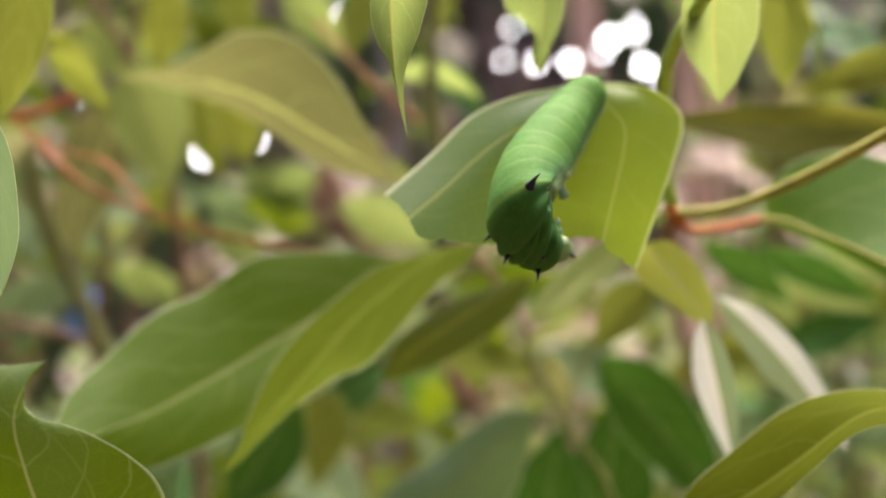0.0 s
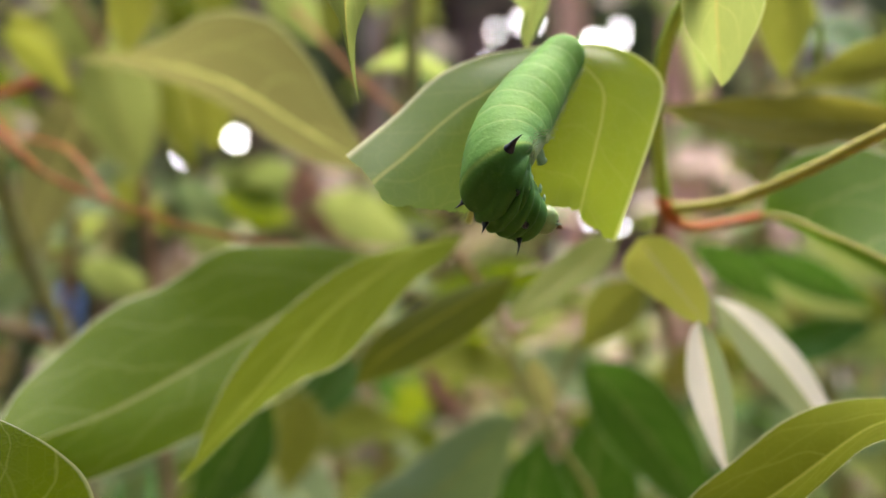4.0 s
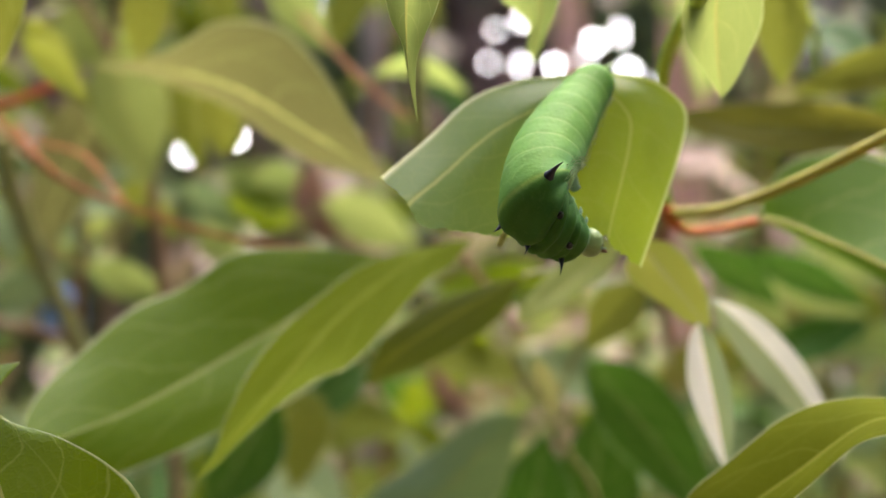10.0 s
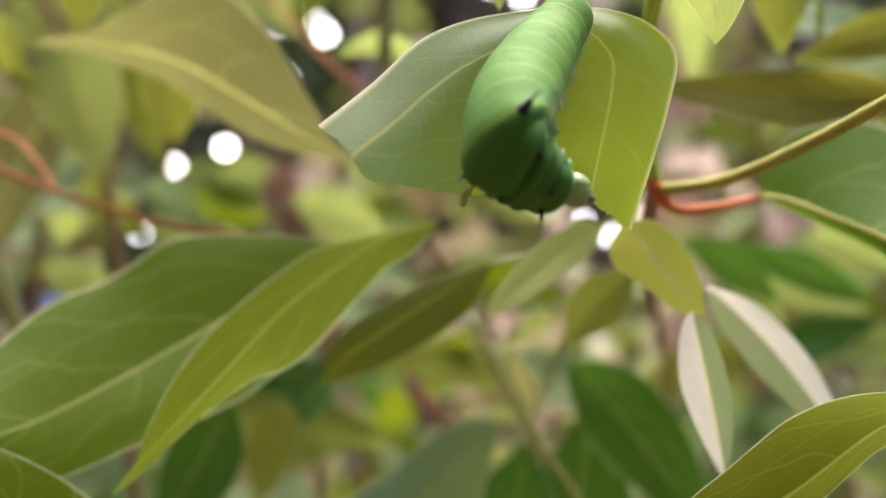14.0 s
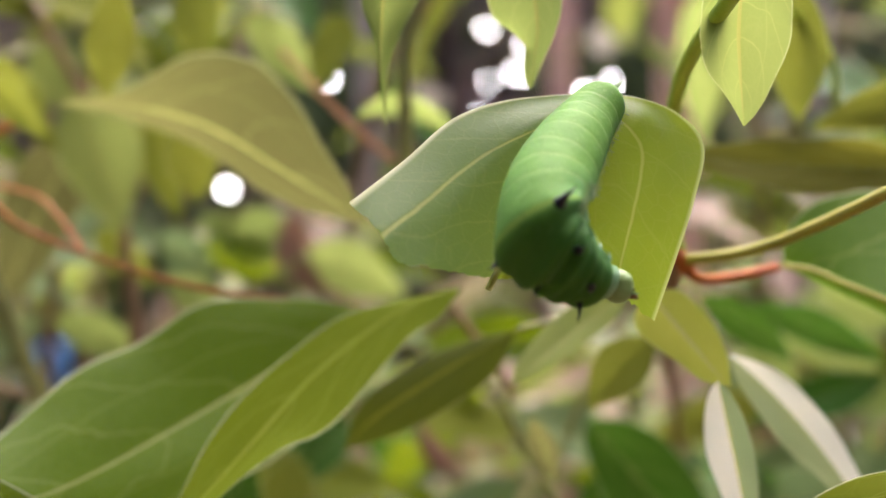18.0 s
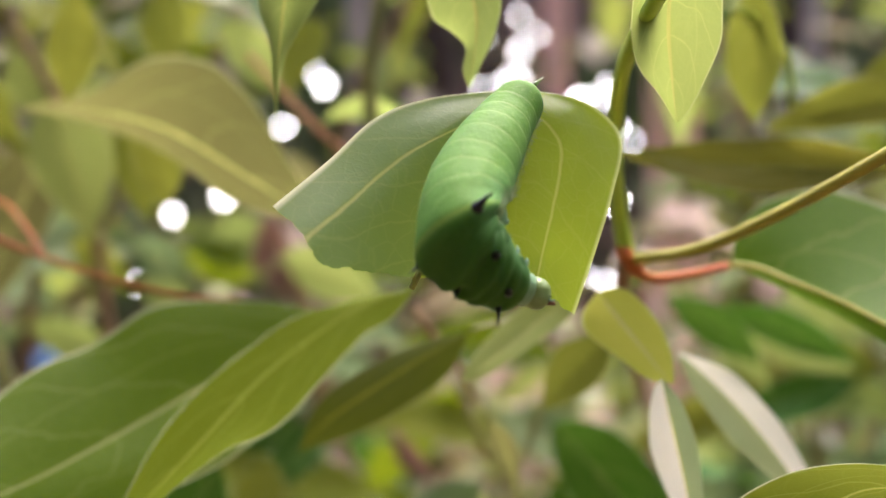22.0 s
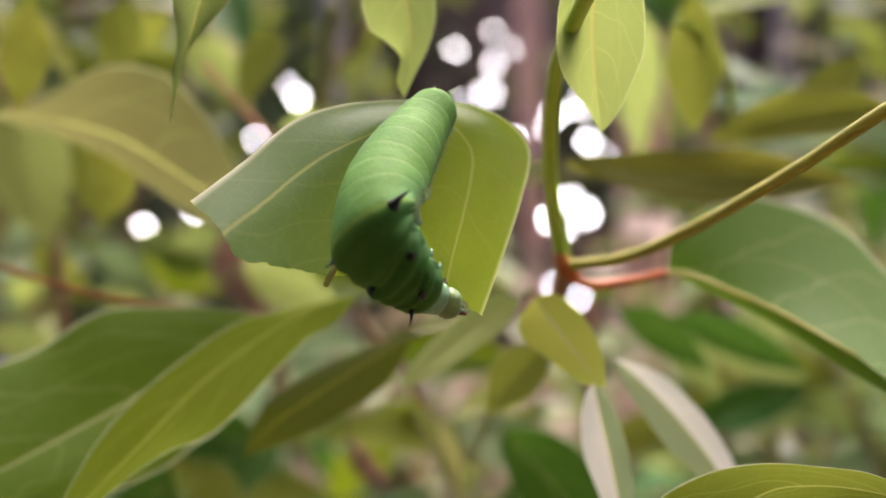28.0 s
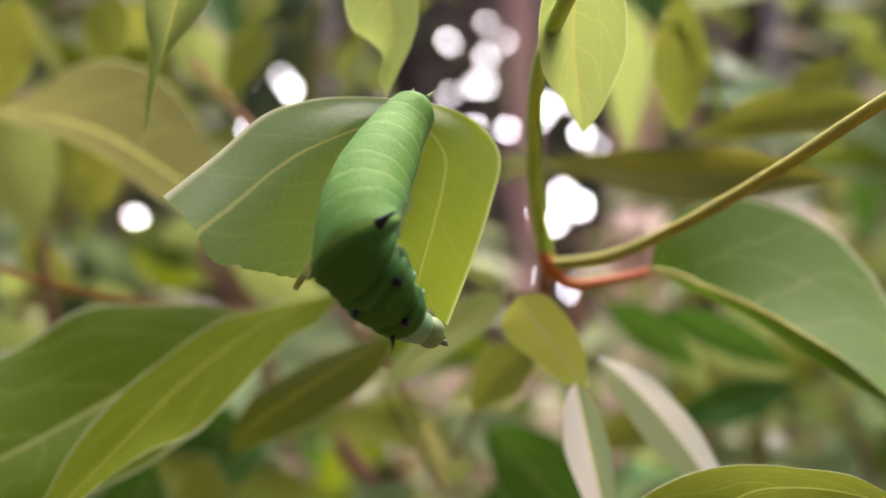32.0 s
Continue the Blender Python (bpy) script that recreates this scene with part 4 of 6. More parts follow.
SWING = [(0, 0.0016, -0.0022, -12), (1, 0.0045, -0.0025, -12), (2, 0.0027, -0.0023, -12), (3, 0.0017, -0.0023, -12), (6, -0.0036, 0.0014, -11), (7, 0.0036, -0.0026, -11), (8, 0.0019, -0.0005, -11), (9, 0.0029, -0.0004, -11), (10, 0.0041, -0.0015, -10), (11, -0.0019, -0.0011, -10), (12, -0.0022, -0.0014, -9), (17, 0.0007, 0.0015, -7), (18, 0.0031, 0.0001, -6), (19, 0.0025, 0.0001, -6), (20, 0.0027, 0.0008, -5), (21, 0.0017, 0.0004, -4), (22, 0.0002, -0.0003, -2), (23, -0.0, -0.0, 0), (24, -0.0016, 0.0006, 2), (25, -0.0017, -0.0006, 4), (26, -0.0035, 0.0007, 5), (29, -0.0027, 0.0007, 8), (30, -0.0035, 0.0003, 9), (31, -0.0016, -0.0005, 7), (32, -0.0032, 0.0001, 6)]
BRUSH = [(0, -0.0019, 0.0003), (0.5, -0.0007, 0.0006), (1, 0.0, 0.0), (1.4, -0.0003, 0.0001), (1.8, -0.0011, 0.001), (2.2, -0.003, 0.0013), (2.6, -0.0028, 0.0013), (3, -0.0007, 0.0016), (3.5, -0.0037, 0.0018), (5.6, -0.0012, 0.003), (6, -0.0025, 0.008), (6.5, -0.004, 0.004), (7, -0.0034, 0.0031), (8, -0.0048, 0.0019), (9, -0.0038, 0.0029), (10, -0.0008, -0.0002), (11, -0.0035, 0.0008), (12.5, 0.0008, 0.0016), (13, 0.0066, -0.0005), (14, 0.0095, -0.0012), (17, 0.005, 0.0028), (19, 0.0007, 0.0052), (24, 0.0068, 0.0052), (32, 0.0031, 0.0059)]
SPIKES = [(-0.0006, -0.0155, -0.0002), (-0.0066, -0.0108, -0.0061), (0.0013, -0.0147, -0.0052), (-0.0028, -0.0122, -0.009), (0.0029, -0.0108, -0.0091), (0.002, -0.008, -0.0109)]
SPIKE_TIPS = [(0.0010, -0.0176, 0.0013), (-0.0078, -0.0118, -0.0071), (0.0015, -0.0162, -0.005), (-0.0032, -0.0132, -0.0102), (0.003, -0.0122, -0.0088), (0.0017, -0.0092, -0.013)]
HEAD = (0.0067, -0.003, -0.0095)
NOD = [(0, 0.0023, -0.0084), (1, 0.0031, -0.0107), (2, 0.0027, -0.0106), (3, 0.0037, -0.0092), (6, 0.0030, -0.0082), (9, 0.0048, -0.0107), (10, 0.0053, -0.0083), (11, 0.0042, -0.0095), (13, 0.0037, -0.0091), (14, 0.0057, -0.0074), (17, 0.0058, -0.0103), (18, 0.0074, -0.0080), (19, 0.0068, -0.0090), (20, 0.0077, -0.0080), (21, 0.0059, -0.0069), (22, 0.0072, -0.0091), (23, 0.0072, -0.0115), (24, 0.0069, -0.0068), (25, 0.0074, -0.0112), (26, 0.0080, -0.0072), (29, 0.0073, -0.0115), (30, 0.0083, -0.0092), (31, 0.0088, -0.0127), (32, 0.0089, -0.0123)]


def eaten_leaf():
    top = tagged(new("leaf"), "half-eaten green leaf with a bitten lower edge, under the caterpillar", "leaf")
    nu, nv = 40, 72
    mid = spline(MID, nu)
    bm = bmesh.new()
    uv = bm.loops.layers.uv.new("UVMap")
    grids = {}
    for sign, edge_points, bite_points in ((-1, LEFT, LEFT_BITE), (1, RIGHT, RIGHT_BITE)):
        edge, bite = spline(edge_points, nu), spline(bite_points, nv)
        grid = []
        for i in range(nu + 1):
            u = i / nu
            row = []
            for j in range(nv + 1):
                v = j / nv
                p = mid[i].lerp(edge[i], v) + u ** 2 * (bite[j] - mid[-1].lerp(edge[-1], v))
                nib = 0.0005 * noise.noise(Vector((v * 14, sign, 3))) + 0.0007 * abs(noise.noise(Vector((v * 22, sign, 5))))
                bulge = (0.0012 if sign < 0 else 0.002) * math.sin(math.pi * v) * math.sin(math.pi * min(u * 1.1, 1)) + 0.0011 * noise.noise(Vector((u * 3, v * 3 + sign, 2))) * v
                along = (mid[i].lerp(edge[i], v) - mid[max(i - 2, 0)].lerp(edge[max(i - 2, 0)], v)) if i else Vector()
                p = p + Vector((0, -bulge, 0)) - along.normalized() * nib * u ** 12 * min(1, 6 * (1 - v))
                row.append(bm.verts.new(p) if j or sign < 0 else grids[-1][i][0])
            grid.append(row)
        grids[sign] = grid
        for i in range(nu):
            for j in range(nv):
                quad = (grid[i][j], grid[i + 1][j], grid[i + 1][j + 1], grid[i][j + 1])
                f = bm.faces.new(quad if sign < 0 else quad[::-1])
                where = ((i, j), (i + 1, j), (i + 1, j + 1), (i, j + 1))
                for loop, (x, y) in zip(f.loops, where if sign < 0 else where[::-1]):
                    loop[uv].uv = (x / nu, 0.5 + sign * y / nv / 2)
    place = {s: [[v.co.copy() for v in row] for row in g] for s, g in grids.items()}
    blade = link("blade", bm, leaf_eaten, top)

    def on(sign, u, v):
        x, y = min(max(u, 0), 1) * nu, min(max(v, 0), 1) * nv
        i, j = min(int(x), nu - 1), min(int(y), nv - 1)
        g = place[sign]
        return g[i][j].lerp(g[i + 1][j], x - i).lerp(g[i][j + 1].lerp(g[i + 1][j + 1], x - i), y - j)

    def vein(name, path, r0, r1):
        bm = bmesh.new()
        n = len(path)
        tube(bm, path, [r0 + (r1 - r0) * k / n for k in range(n)], 6)
        link(name, bm, vein_pale, blade)

    vein("midrib", [on(-1, 0.9 + 0.1 * k / 4, 0) for k in range(5)] + [mid[-1] + (mid[-1] - mid[-3]).normalized() * s for s in (0.0007, 0.0014)], 0.0005, 0.0004)
    bm = bmesh.new()
    tube(bm, spline([MID[0], (0.0095, 0.03, 0.0165), (0.021, 0.056, 0.008)], 12), [0.0006] * 13, 8)
    link("petiole", bm, stem_green, top)
    return top


# ---- the caterpillar ----
def caterpillar_skin():
    m, nt, b = material("caterpillar_skin", 0.65, 0.07)
    co, uv = nt.nodes.new("ShaderNodeTexCoord"), nt.nodes.new("ShaderNodeUVMap")
    sep = nt.nodes.new("ShaderNodeSeparateXYZ")
    nt.links.new(uv.outputs["UV"], sep.inputs["Vector"])
    u, v = sep.outputs["X"], sep.outputs["Y"]
    n1 = node(nt, "TexNoise", Scale=130.0, Detail=3.0)
    n2 = node(nt, "TexNoise", Scale=1700.0, Detail=2.0)
    n3 = node(nt, "TexNoise", Scale=520.0, Detail=3.0)
    for n in (n1, n2, n3):
        nt.links.new(co.outputs["Object"], n.inputs["Vector"])
    base = mix(nt, n1.outputs["Fac"], (0.05, 0.135, 0.018), (0.092, 0.2, 0.032))
    # bluish bloom along the flanks
    side = ramp(nt, v, [(0.14, (0, 0, 0)), (0.27, (1, 1, 1)), (0.73, (1, 1, 1)), (0.86, (0, 0, 0))])
    base = mix(nt, calc(nt, "MULTIPLY", side, 0.55), base, (0.075, 0.19, 0.075))
    speck = ramp(nt, n2.outputs["Fac"], [(0.58, (0, 0, 0)), (0.7, (1, 1, 1))])
    base = mix(nt, calc(nt, "MULTIPLY", speck, 0.1), base, (0.3, 0.44, 0.14))
    # pale rings at the joints of the abdomen, wavering, with paler dots between them
    wave = calc(nt, "MULTIPLY", calc(nt, "SUBTRACT", n3.outputs["Fac"], 0.5), 0.012)
    ring = calc(nt, "ABSOLUTE", calc(nt, "SUBTRACT", calc(nt, "FRACT", calc(nt, "MULTIPLY", calc(nt, "ADD", u, wave), 16.0)), 0.5))
    line = ramp(nt, ring, [(0.02, (1, 1, 1)), (0.075, (0, 0, 0))])
    line = calc(nt, "MULTIPLY", line, calc(nt, "LESS_THAN", u, 0.5))
    base = mix(nt, calc(nt, "MULTIPLY", line, calc(nt, "MULTIPLY", n1.outputs["Fac"], 0.24)), base, (0.46, 0.57, 0.27))
    # the yellowish band that joins the first pair of spines
    band = ramp(nt, calc(nt, "ABSOLUTE", calc(nt, "SUBTRACT", u, BAND)), [(0.002, (1, 1, 1)), (0.01, (0, 0, 0))])
    base = mix(nt, calc(nt, "MULTIPLY", band, 0.28), base, (0.36, 0.46, 0.09))
    # the skin in front of the band is a deeper green
    front = ramp(nt, u, [(BAND + 0.004, (0, 0, 0)), (BAND + 0.03, (1, 1, 1)), (0.86, (1, 1, 1)), (0.98, (0, 0, 0))])
    base = mix(nt, calc(nt, "MULTIPLY", front, 0.5), base, (0.024, 0.085, 0.014))
    # pale line low on the flanks
    flank = ramp(nt, v, [(0.3, (0, 0, 0)), (0.35, (1, 1, 1)), (0.65, (1, 1, 1)), (0.7, (0, 0, 0))])
    base = mix(nt, calc(nt, "MULTIPLY", flank, 0.5), base, (0.42, 0.55, 0.34))
    nt.links.new(base, b.inputs["Base Color"])
    b.inputs["Subsurface Weight"].default_value = 0.2
    b.inputs["Subsurface Radius"].default_value = (0.5, 1.0, 0.15)
    b.inputs["Subsurface Scale"].default_value = 0.001
    height = calc(nt, "ADD", n2.outputs["Fac"], calc(nt, "MULTIPLY", n3.outputs["Fac"], 0.8))
    bump(nt, b, height, 0.3, 0.0002)
    return m


def smooth(x):
    x = min(max(x, 0.0), 1.0)
    return x * x * (3 - 2 * x)


def caterpillar():
    skin = caterpillar_skin()
    pale = mottled("caterpillar_head", (0.15, 0.25, 0.07), (0.25, 0.34, 0.12), 0.4, 400, 0.3, 0.35, 0.0002)
    teal = mottled("caterpillar_legs", (0.12, 0.27, 0.16), (0.22, 0.38, 0.25), 0.5, 500, 0.3, 0.4, 0.0002)
    black = mottled("spine_black", (0.002, 0.003, 0.006), (0.005, 0.006, 0.012), 0.3, 500, 0.1, 0.3, 0.0001)
    fringe = mottled("caterpillar_fringe", (0.24, 0.36, 0.16), (0.42, 0.48, 0.3), 0.6, 700, 0.3, 0.2, 0.0002)
    jaw = mottled("jaw_brown", (0.1, 0.05, 0.02), (0.2, 0.1, 0.04), 0.4, 500, 0.2, 0.4, 0.0001)
    top = tagged(new("caterpillar"), "fat green caterpillar with black spines feeding on the eaten leaf", "caterpillar")
    n, sides = 280, 64
    path = spline(SPINE, n)
    girth = [g.x / 1000 for g in spline([(g, 0, 0) for g in GIRTH], n)]

    def frame_at(k):
        """Axis, back and side of the ring at k: towards the head the rings lean and the back rolls over."""
        f = smooth((k / n - 0.3) / 0.32)
        t = (path[min(k + 4, n)] - path[max(k - 4, 0)]).normalized()
        t = (t + Vector((0.5, 0.1, 0.0)) * f * (1 - 0.6 * smooth((k / n - 0.66) / 0.3))).normalized()
        back = Vector((-0.15, -1, 0.1)).lerp(Vector((-0.55, -0.8, -0.3)), f)
        up = (back - t * back.dot(t)).normalized()
        return t, up, t.cross(up)

    def girdle(u, x, y):
        """How the skin stands off the axis: rings swell between the joints, the first pair of spines stands on a ridge, folds in front of it."""
        f = (u * 16) % 1
        r = 1 - 0.008 * math.exp(-((f - 0.5) / 0.13) ** 2) * (u < 0.52)
        r *= 1 - 0.005 * math.exp(-(((u * 48) % 1 - 0.5) / 0.25) ** 2) * (u < 0.56)
        if y > -0.3:
            r *= 1 + 0.018 * math.exp(-((u - BAND) / 0.03) ** 2)
            for at, deep in ((0.632, 0.2), (0.69, 0.3), (0.75, 0.24), (0.815, 0.3), (0.88, 0.18)):
                r *= 1 - deep * math.exp(-((u - at - 0.012 * x) / 0.021) ** 2) * (0.75 + 0.5 * noise.noise(Vector((x * 2, at * 50, 1))))
        return r * (1 + 0.014 * noise.noise(Vector((u * 36, x * 2.4, y * 2.4))) + 0.01 * noise.noise(Vector((u * 14, x * 1.5, y * 1.5))))

    def piece(name, u0, u1, tail, nose, label=""):
        """A stretch of the body from u0 to u1, closed by rounded ends of those lengths."""
        bm = bmesh.new()
        uv = bm.loops.layers.uv.new("UVMap")
        ks = list(range(round(u0 * n), round(u1 * n) + 1, 2))
        rings = []
        for k in ks:
            u = k / n
            t, up, sd = frame_at(k)
            a, b = min(max(u - u0, 0) / tail, 1), min(max(u1 - u, 0) / nose, 1)
            end = max(math.sqrt(1 - (1 - a) ** 2), 0.04) * max(math.sqrt(1 - (1 - b) ** 2), 0.04)
            ring = []
            for i in range(sides):
                q = 2 * math.pi * i / sides
                x, y = math.sin(q), math.cos(q)
                flat = 0.84 if y < 0 else 0.95
                ring.append(bm.verts.new(path[k] + girth[k] * end * girdle(u, x, y) * (x * sd + flat * y * up)))
            rings.append(ring)
        for j in range(len(ks) - 1):
            for i in range(sides):
                f = bm.faces.new((rings[j][i], rings[j][(i + 1) % sides], rings[j + 1][(i + 1) % sides], rings[j + 1][i]))
                for loop, (x, y) in zip(f.loops, ((j, i), (j, i + 1), (j + 1, i + 1), (j + 1, i))):
                    loop[uv].uv = (ks[x] / n, y / sides)
        bm.faces.new(rings[0])
        bm.faces.new(rings[-1][::-1])
        bmesh.ops.recalc_face_normals(bm, faces=bm.faces)
        return link(name, bm, skin, top, label)

    body = piece("body", 0.0, 0.78, 0.05, 0.16)
    thorax = [piece("thorax_segment", 0.6, 0.93, 0.12, 0.15), piece("thorax_segment", 0.78, 1.0, 0.1, 0.09)]
    # black thorns in three pairs, bent a little, each with a broad foot
    for foot, tip, w, owner in zip(SPIKES, SPIKE_TIPS, (0.00075, 0.0005, 0.00045, 0.0004, 0.00045, 0.00045), (body, body, thorax[0], thorax[0], thorax[1], thorax[1])):
        foot, tip = Vector(foot), Vector(tip)
        bend = (tip - foot).cross(Vector((0.3, 1, 0.2))).normalized() * (tip - foot).length * 0.05
        bm = bmesh.new()
        steps = (-0.35, 0, 0.12, 0.3, 0.5, 0.75, 1)
        tube(bm, [foot.lerp(tip, s) + bend * max(s, 0) * (1 - max(s, 0)) * 4 for s in steps], [w * s for s in (1.15, 1.0, 0.72, 0.5, 0.34, 0.18, 0.03)], 12)
        link("spine", bm, black, owner, "black pointed spine")
    # small paired spikes at the tail
    tail, ahead = path[3], (path[0] - path[6]).normalized()
    for s in (-1, 1):
        bm = bmesh.new()
        foot = tail + Vector((s * 0.0009, -0.0007, 0.0009))
        tube(bm, [foot + (ahead + Vector((s * 0.5, -0.2, 0.2))) * 0.0013 * k / 5 for k in range(6)], [0.0003 * (1.05 - k / 5) for k in range(6)], 8)
        link("tail_spike", bm, pale, top)
    # prolegs under the flanks, true legs behind the head
    for k, s in [(k, s) for k in (52, 74, 96, 118, 12) for s in (-1, 1)]:
        p, (t, up, sd), r = path[k], frame_at(k), girth[k]
        bm = bmesh.new()
        a, b = p + sd * s * r * 0.6 - up * r * 0.4, p + sd * s * r * 0.55 - up * r * 0.98
        tube(bm, [a.lerp(b, q / 6) for q in range(7)], [r * 0.16 * (1 - 0.3 * q / 6 + 0.2 * (q == 6)) for q in range(7)], 12)
        link("proleg", bm, teal, top)
    for k, s in [(k, s) for k in (222, 240, 258) for s in (-1, 1)]:
        p, (t, up, sd), r = path[k], frame_at(k), girth[k]
        bm = bmesh.new()
        a = p + sd * s * r * 0.72 - up * r * 0.45
        tube(bm, spline([a, a + sd * s * 0.0004 - up * 0.0004, a + sd * s * 0.0004 - up * 0.0010], 8), [0.00038 * (1.1 - q / 9) for q in range(9)], 8)
        link("leg", bm, teal, thorax[0] if k < 245 else thorax[1])
    # pale fine hairs low on the flanks
    rnd = random.Random(9)
    bm = bmesh.new()
    for q in range(520):
        k, s = rnd.randrange(10, 190), rnd.choice((-1, 1))
        (t, up, sd), r = frame_at(k), girth[k]
        a = path[k] + r * 0.97 * (s * sd * math.sin(1.75) + 0.84 * up * math.cos(rnd.uniform(1.6, 2.0)))
        d = (s * sd + t * rnd.uniform(-0.5, 0.5) + up * rnd.uniform(-0.9, 0.1)).normalized() * rnd.uniform(0.0003, 0.001)
        tube(bm, [a, a + d * 0.5, a + d], [0.00003, 0.000025, 0.00001], 4, False)
    link("hair", bm, fringe, top, "fine pale hairs")
    # pale fleshy fringe along each flank, where the body meets the leaf
    for s in (-1, 1):
        bm = bmesh.new()
        for k in range(16, 120, 4):
            (t, up, sd), r = frame_at(k), girth[k]
            c = path[k] + r * 0.93 * (s * sd * math.sin(1.9) + 0.84 * up * math.cos(1.9))
            a = Matrix.Translation(c) @ Matrix.Diagonal((1, 1, 1.3 + 0.3 * math.sin(k), 1))
            bmesh.ops.create_uvsphere(bm, u_segments=8, v_segments=6, radius=0.00042 + 0.00016 * math.sin(k * 1.7), matrix=a)
        link("flank_fold", bm, fringe, top, "pale whitish flank fold")
    # round head, with jaws, eyes and feelers
    head = new("head")
    head.parent = top
    head.location = HEAD
    bm = bmesh.new()
    bmesh.ops.create_uvsphere(bm, u_segments=28, v_segments=18, radius=0.0019)
    for v in bm.verts:
        v.co = Vector((v.co.x * 0.95, v.co.y * 0.95, v.co.z * 1.02)) * (1 - 0.08 * math.exp(-(v.co.z / 0.0003) ** 2) * (v.co.y < 0))
    link("head_capsule", bm, pale, head, "pale yellow-green round head")
    for s in (-1, 1):
        for q in range(4):
            bm = bmesh.new()
            bmesh.ops.create_uvsphere(bm, u_segments=8, v_segments=6, radius=0.00014)
            a = 0.5 + 0.28 * q
            bmesh.ops.translate(bm, verts=bm.verts, vec=(0.0015 + 0.00025 * math.cos(a * 2), -0.0009 * s + 0.00025 * q * s, -0.0004 - 0.00025 * q))
            link("eye", bm, black, head)
        bm = bmesh.new()
        foot = Vector((0.0016, -0.0005 * s, -0.001))
        tube(bm, [foot + Vector((0.0006, -0.0001 * s, -0.0003)) * k / 4 for k in range(5)], [0.00035 * (1.2 - k / 5) for k in range(5)], 8)
        link("jaw", bm, jaw, head, "brown jaw")
        bm = bmesh.new()
        foot = Vector((0.0014, -0.0009 * s, -0.0008))
        tube(bm, [foot + Vector((0.0007, -0.0004 * s, 0)) * k / 4 for k in range(5)], [0.00014 * (1.2 - k / 5) for k in range(5)], 6)
        link("feeler", bm, teal, head)
    # soft collar that stretches between head and body
    bm = bmesh.new()
    aim = Vector((-0.86, -0.2, 0.3)).normalized()
    tube(bm, [aim * s for s in (0.0004, 0.0008, 0.0012, 0.0016, 0.0021, 0.0027, 0.0033, 0.004)], [0.0013, 0.0018, 0.002, 0.002, 0.0022, 0.0024, 0.0023, 0.0013], 28)
    collar = mottled("caterpillar_neck", (0.14, 0.28, 0.12), (0.26, 0.42, 0.24), 0.5, 300, 0.3, 0.2, 0.0002)
    link("neck", bm, collar, head, "pale bluish green folded collar")
    return top, thorax, head


moving_leaf = eaten_leaf()
grub, grub_thorax, grub_head = caterpillar()


# ---- the wood behind ----
def trunk(label, x, y, r, mat):
    top = tagged(new("tree"), label, "tree", "trees of the wood")
    rnd = random.Random(int(x * 1000))
    bm = bmesh.new()
    path = [Vector((x + 0.02 * noise.noise((x, z, 0)) * z, y + 0.03 * noise.noise((x, z, 5)), z)) for z in [i * 0.25 - 0.1 for i in range(22)]]
    tube(bm, path, [r * (1.15 - 0.1 * k / 5 if k < 5 else 1.05 - 0.012 * k) * (1 + 0.08 * noise.noise((k * 0.6, x, 0))) for k in range(22)], 20)
    link("trunk", bm, mat, top)
    for k in (10, 13, 16, 18):
        bm = bmesh.new()
        a = rnd.uniform(0, 6.28)
        d = Vector((math.cos(a), abs(math.sin(a)) * 0.6, 0.7))
        tube(bm, spline([path[k], path[k] + d * 0.4, path[k] + d * 0.8 + Vector((0, 0, 0.3))], 10), [r * 0.3 * (1.1 - q / 11) for q in range(11)], 8)
        link("limb", bm, mat, top)
    return top


GAPS = [(0.58, 2.03, 0.0139), (0.55, 1.98, 0.0093), (0.45, 1.95, 0.0124), (0.33, 1.95, 0.0108), (0.22, 1.96, 0.0080), (0.70, 1.94, 0.0080), (0.33, 2.10, 0.0080), (0.76, 1.89, 0.0080), (0.24, 2.07, 0.0080), (0.67, 2.08, 0.0080), (0.70, 1.94, 0.0108), (0.93, 1.91, 0.0093), (0.56, 1.67, 0.0186), (0.69, 1.69, 0.0216), (0.61, 1.63, 0.0139), (0.64, 1.74, 0.0124), (-0.30, 2.07, 0.0139), (-0.33, 2.12, 0.0080), (-0.44, 1.93, 0.0108), (-0.64, 1.69, 0.0124), (0.37, 2.20, 0.0080), (0.37, 2.10, 0.0080), (0.37, 2.32, 0.0080), (0.24, 2.24, 0.0080), (-0.81, 1.63, 0.0124), (-0.46, 2.11, 0.0093), (-1.18, 1.80, 0.0080), (-1.09, 1.76, 0.0080), (0.58, 1.44, 0.0108), (0.53, 2.03, 0.0080), (0.67, 2.05, 0.0080), (-0.60, 1.45, 0.0080), (-0.92, 1.39, 0.0080), (0.67, 1.40, 0.0080), (0.94, 1.92, 0.0080), (0.43, 2.26, 0.0080), (0.23, 2.26, 0.0080)]
trunk("pinkish brown slender tree trunk", 0.372, 3.0, 0.036, bark_pink)
trunk("dark brown thick tree trunk in shade", 0.035, 3.3, 0.088, bark_dark)
trunk("grey slender tree trunk", -0.130, 2.8, 0.027, bark_grey)
trunk("pinkish brown tree trunk behind the twigs", 0.347, 1.6, 0.034, bark_pink)
trunk("dark brown tree trunk in shade", 1.040, 3.2, 0.059, bark_dark)
trunk("grey slender leaning tree trunk", 0.940, 2.7, 0.023, bark_grey)
BLUE = (-0.702, 2.3, 1.182)


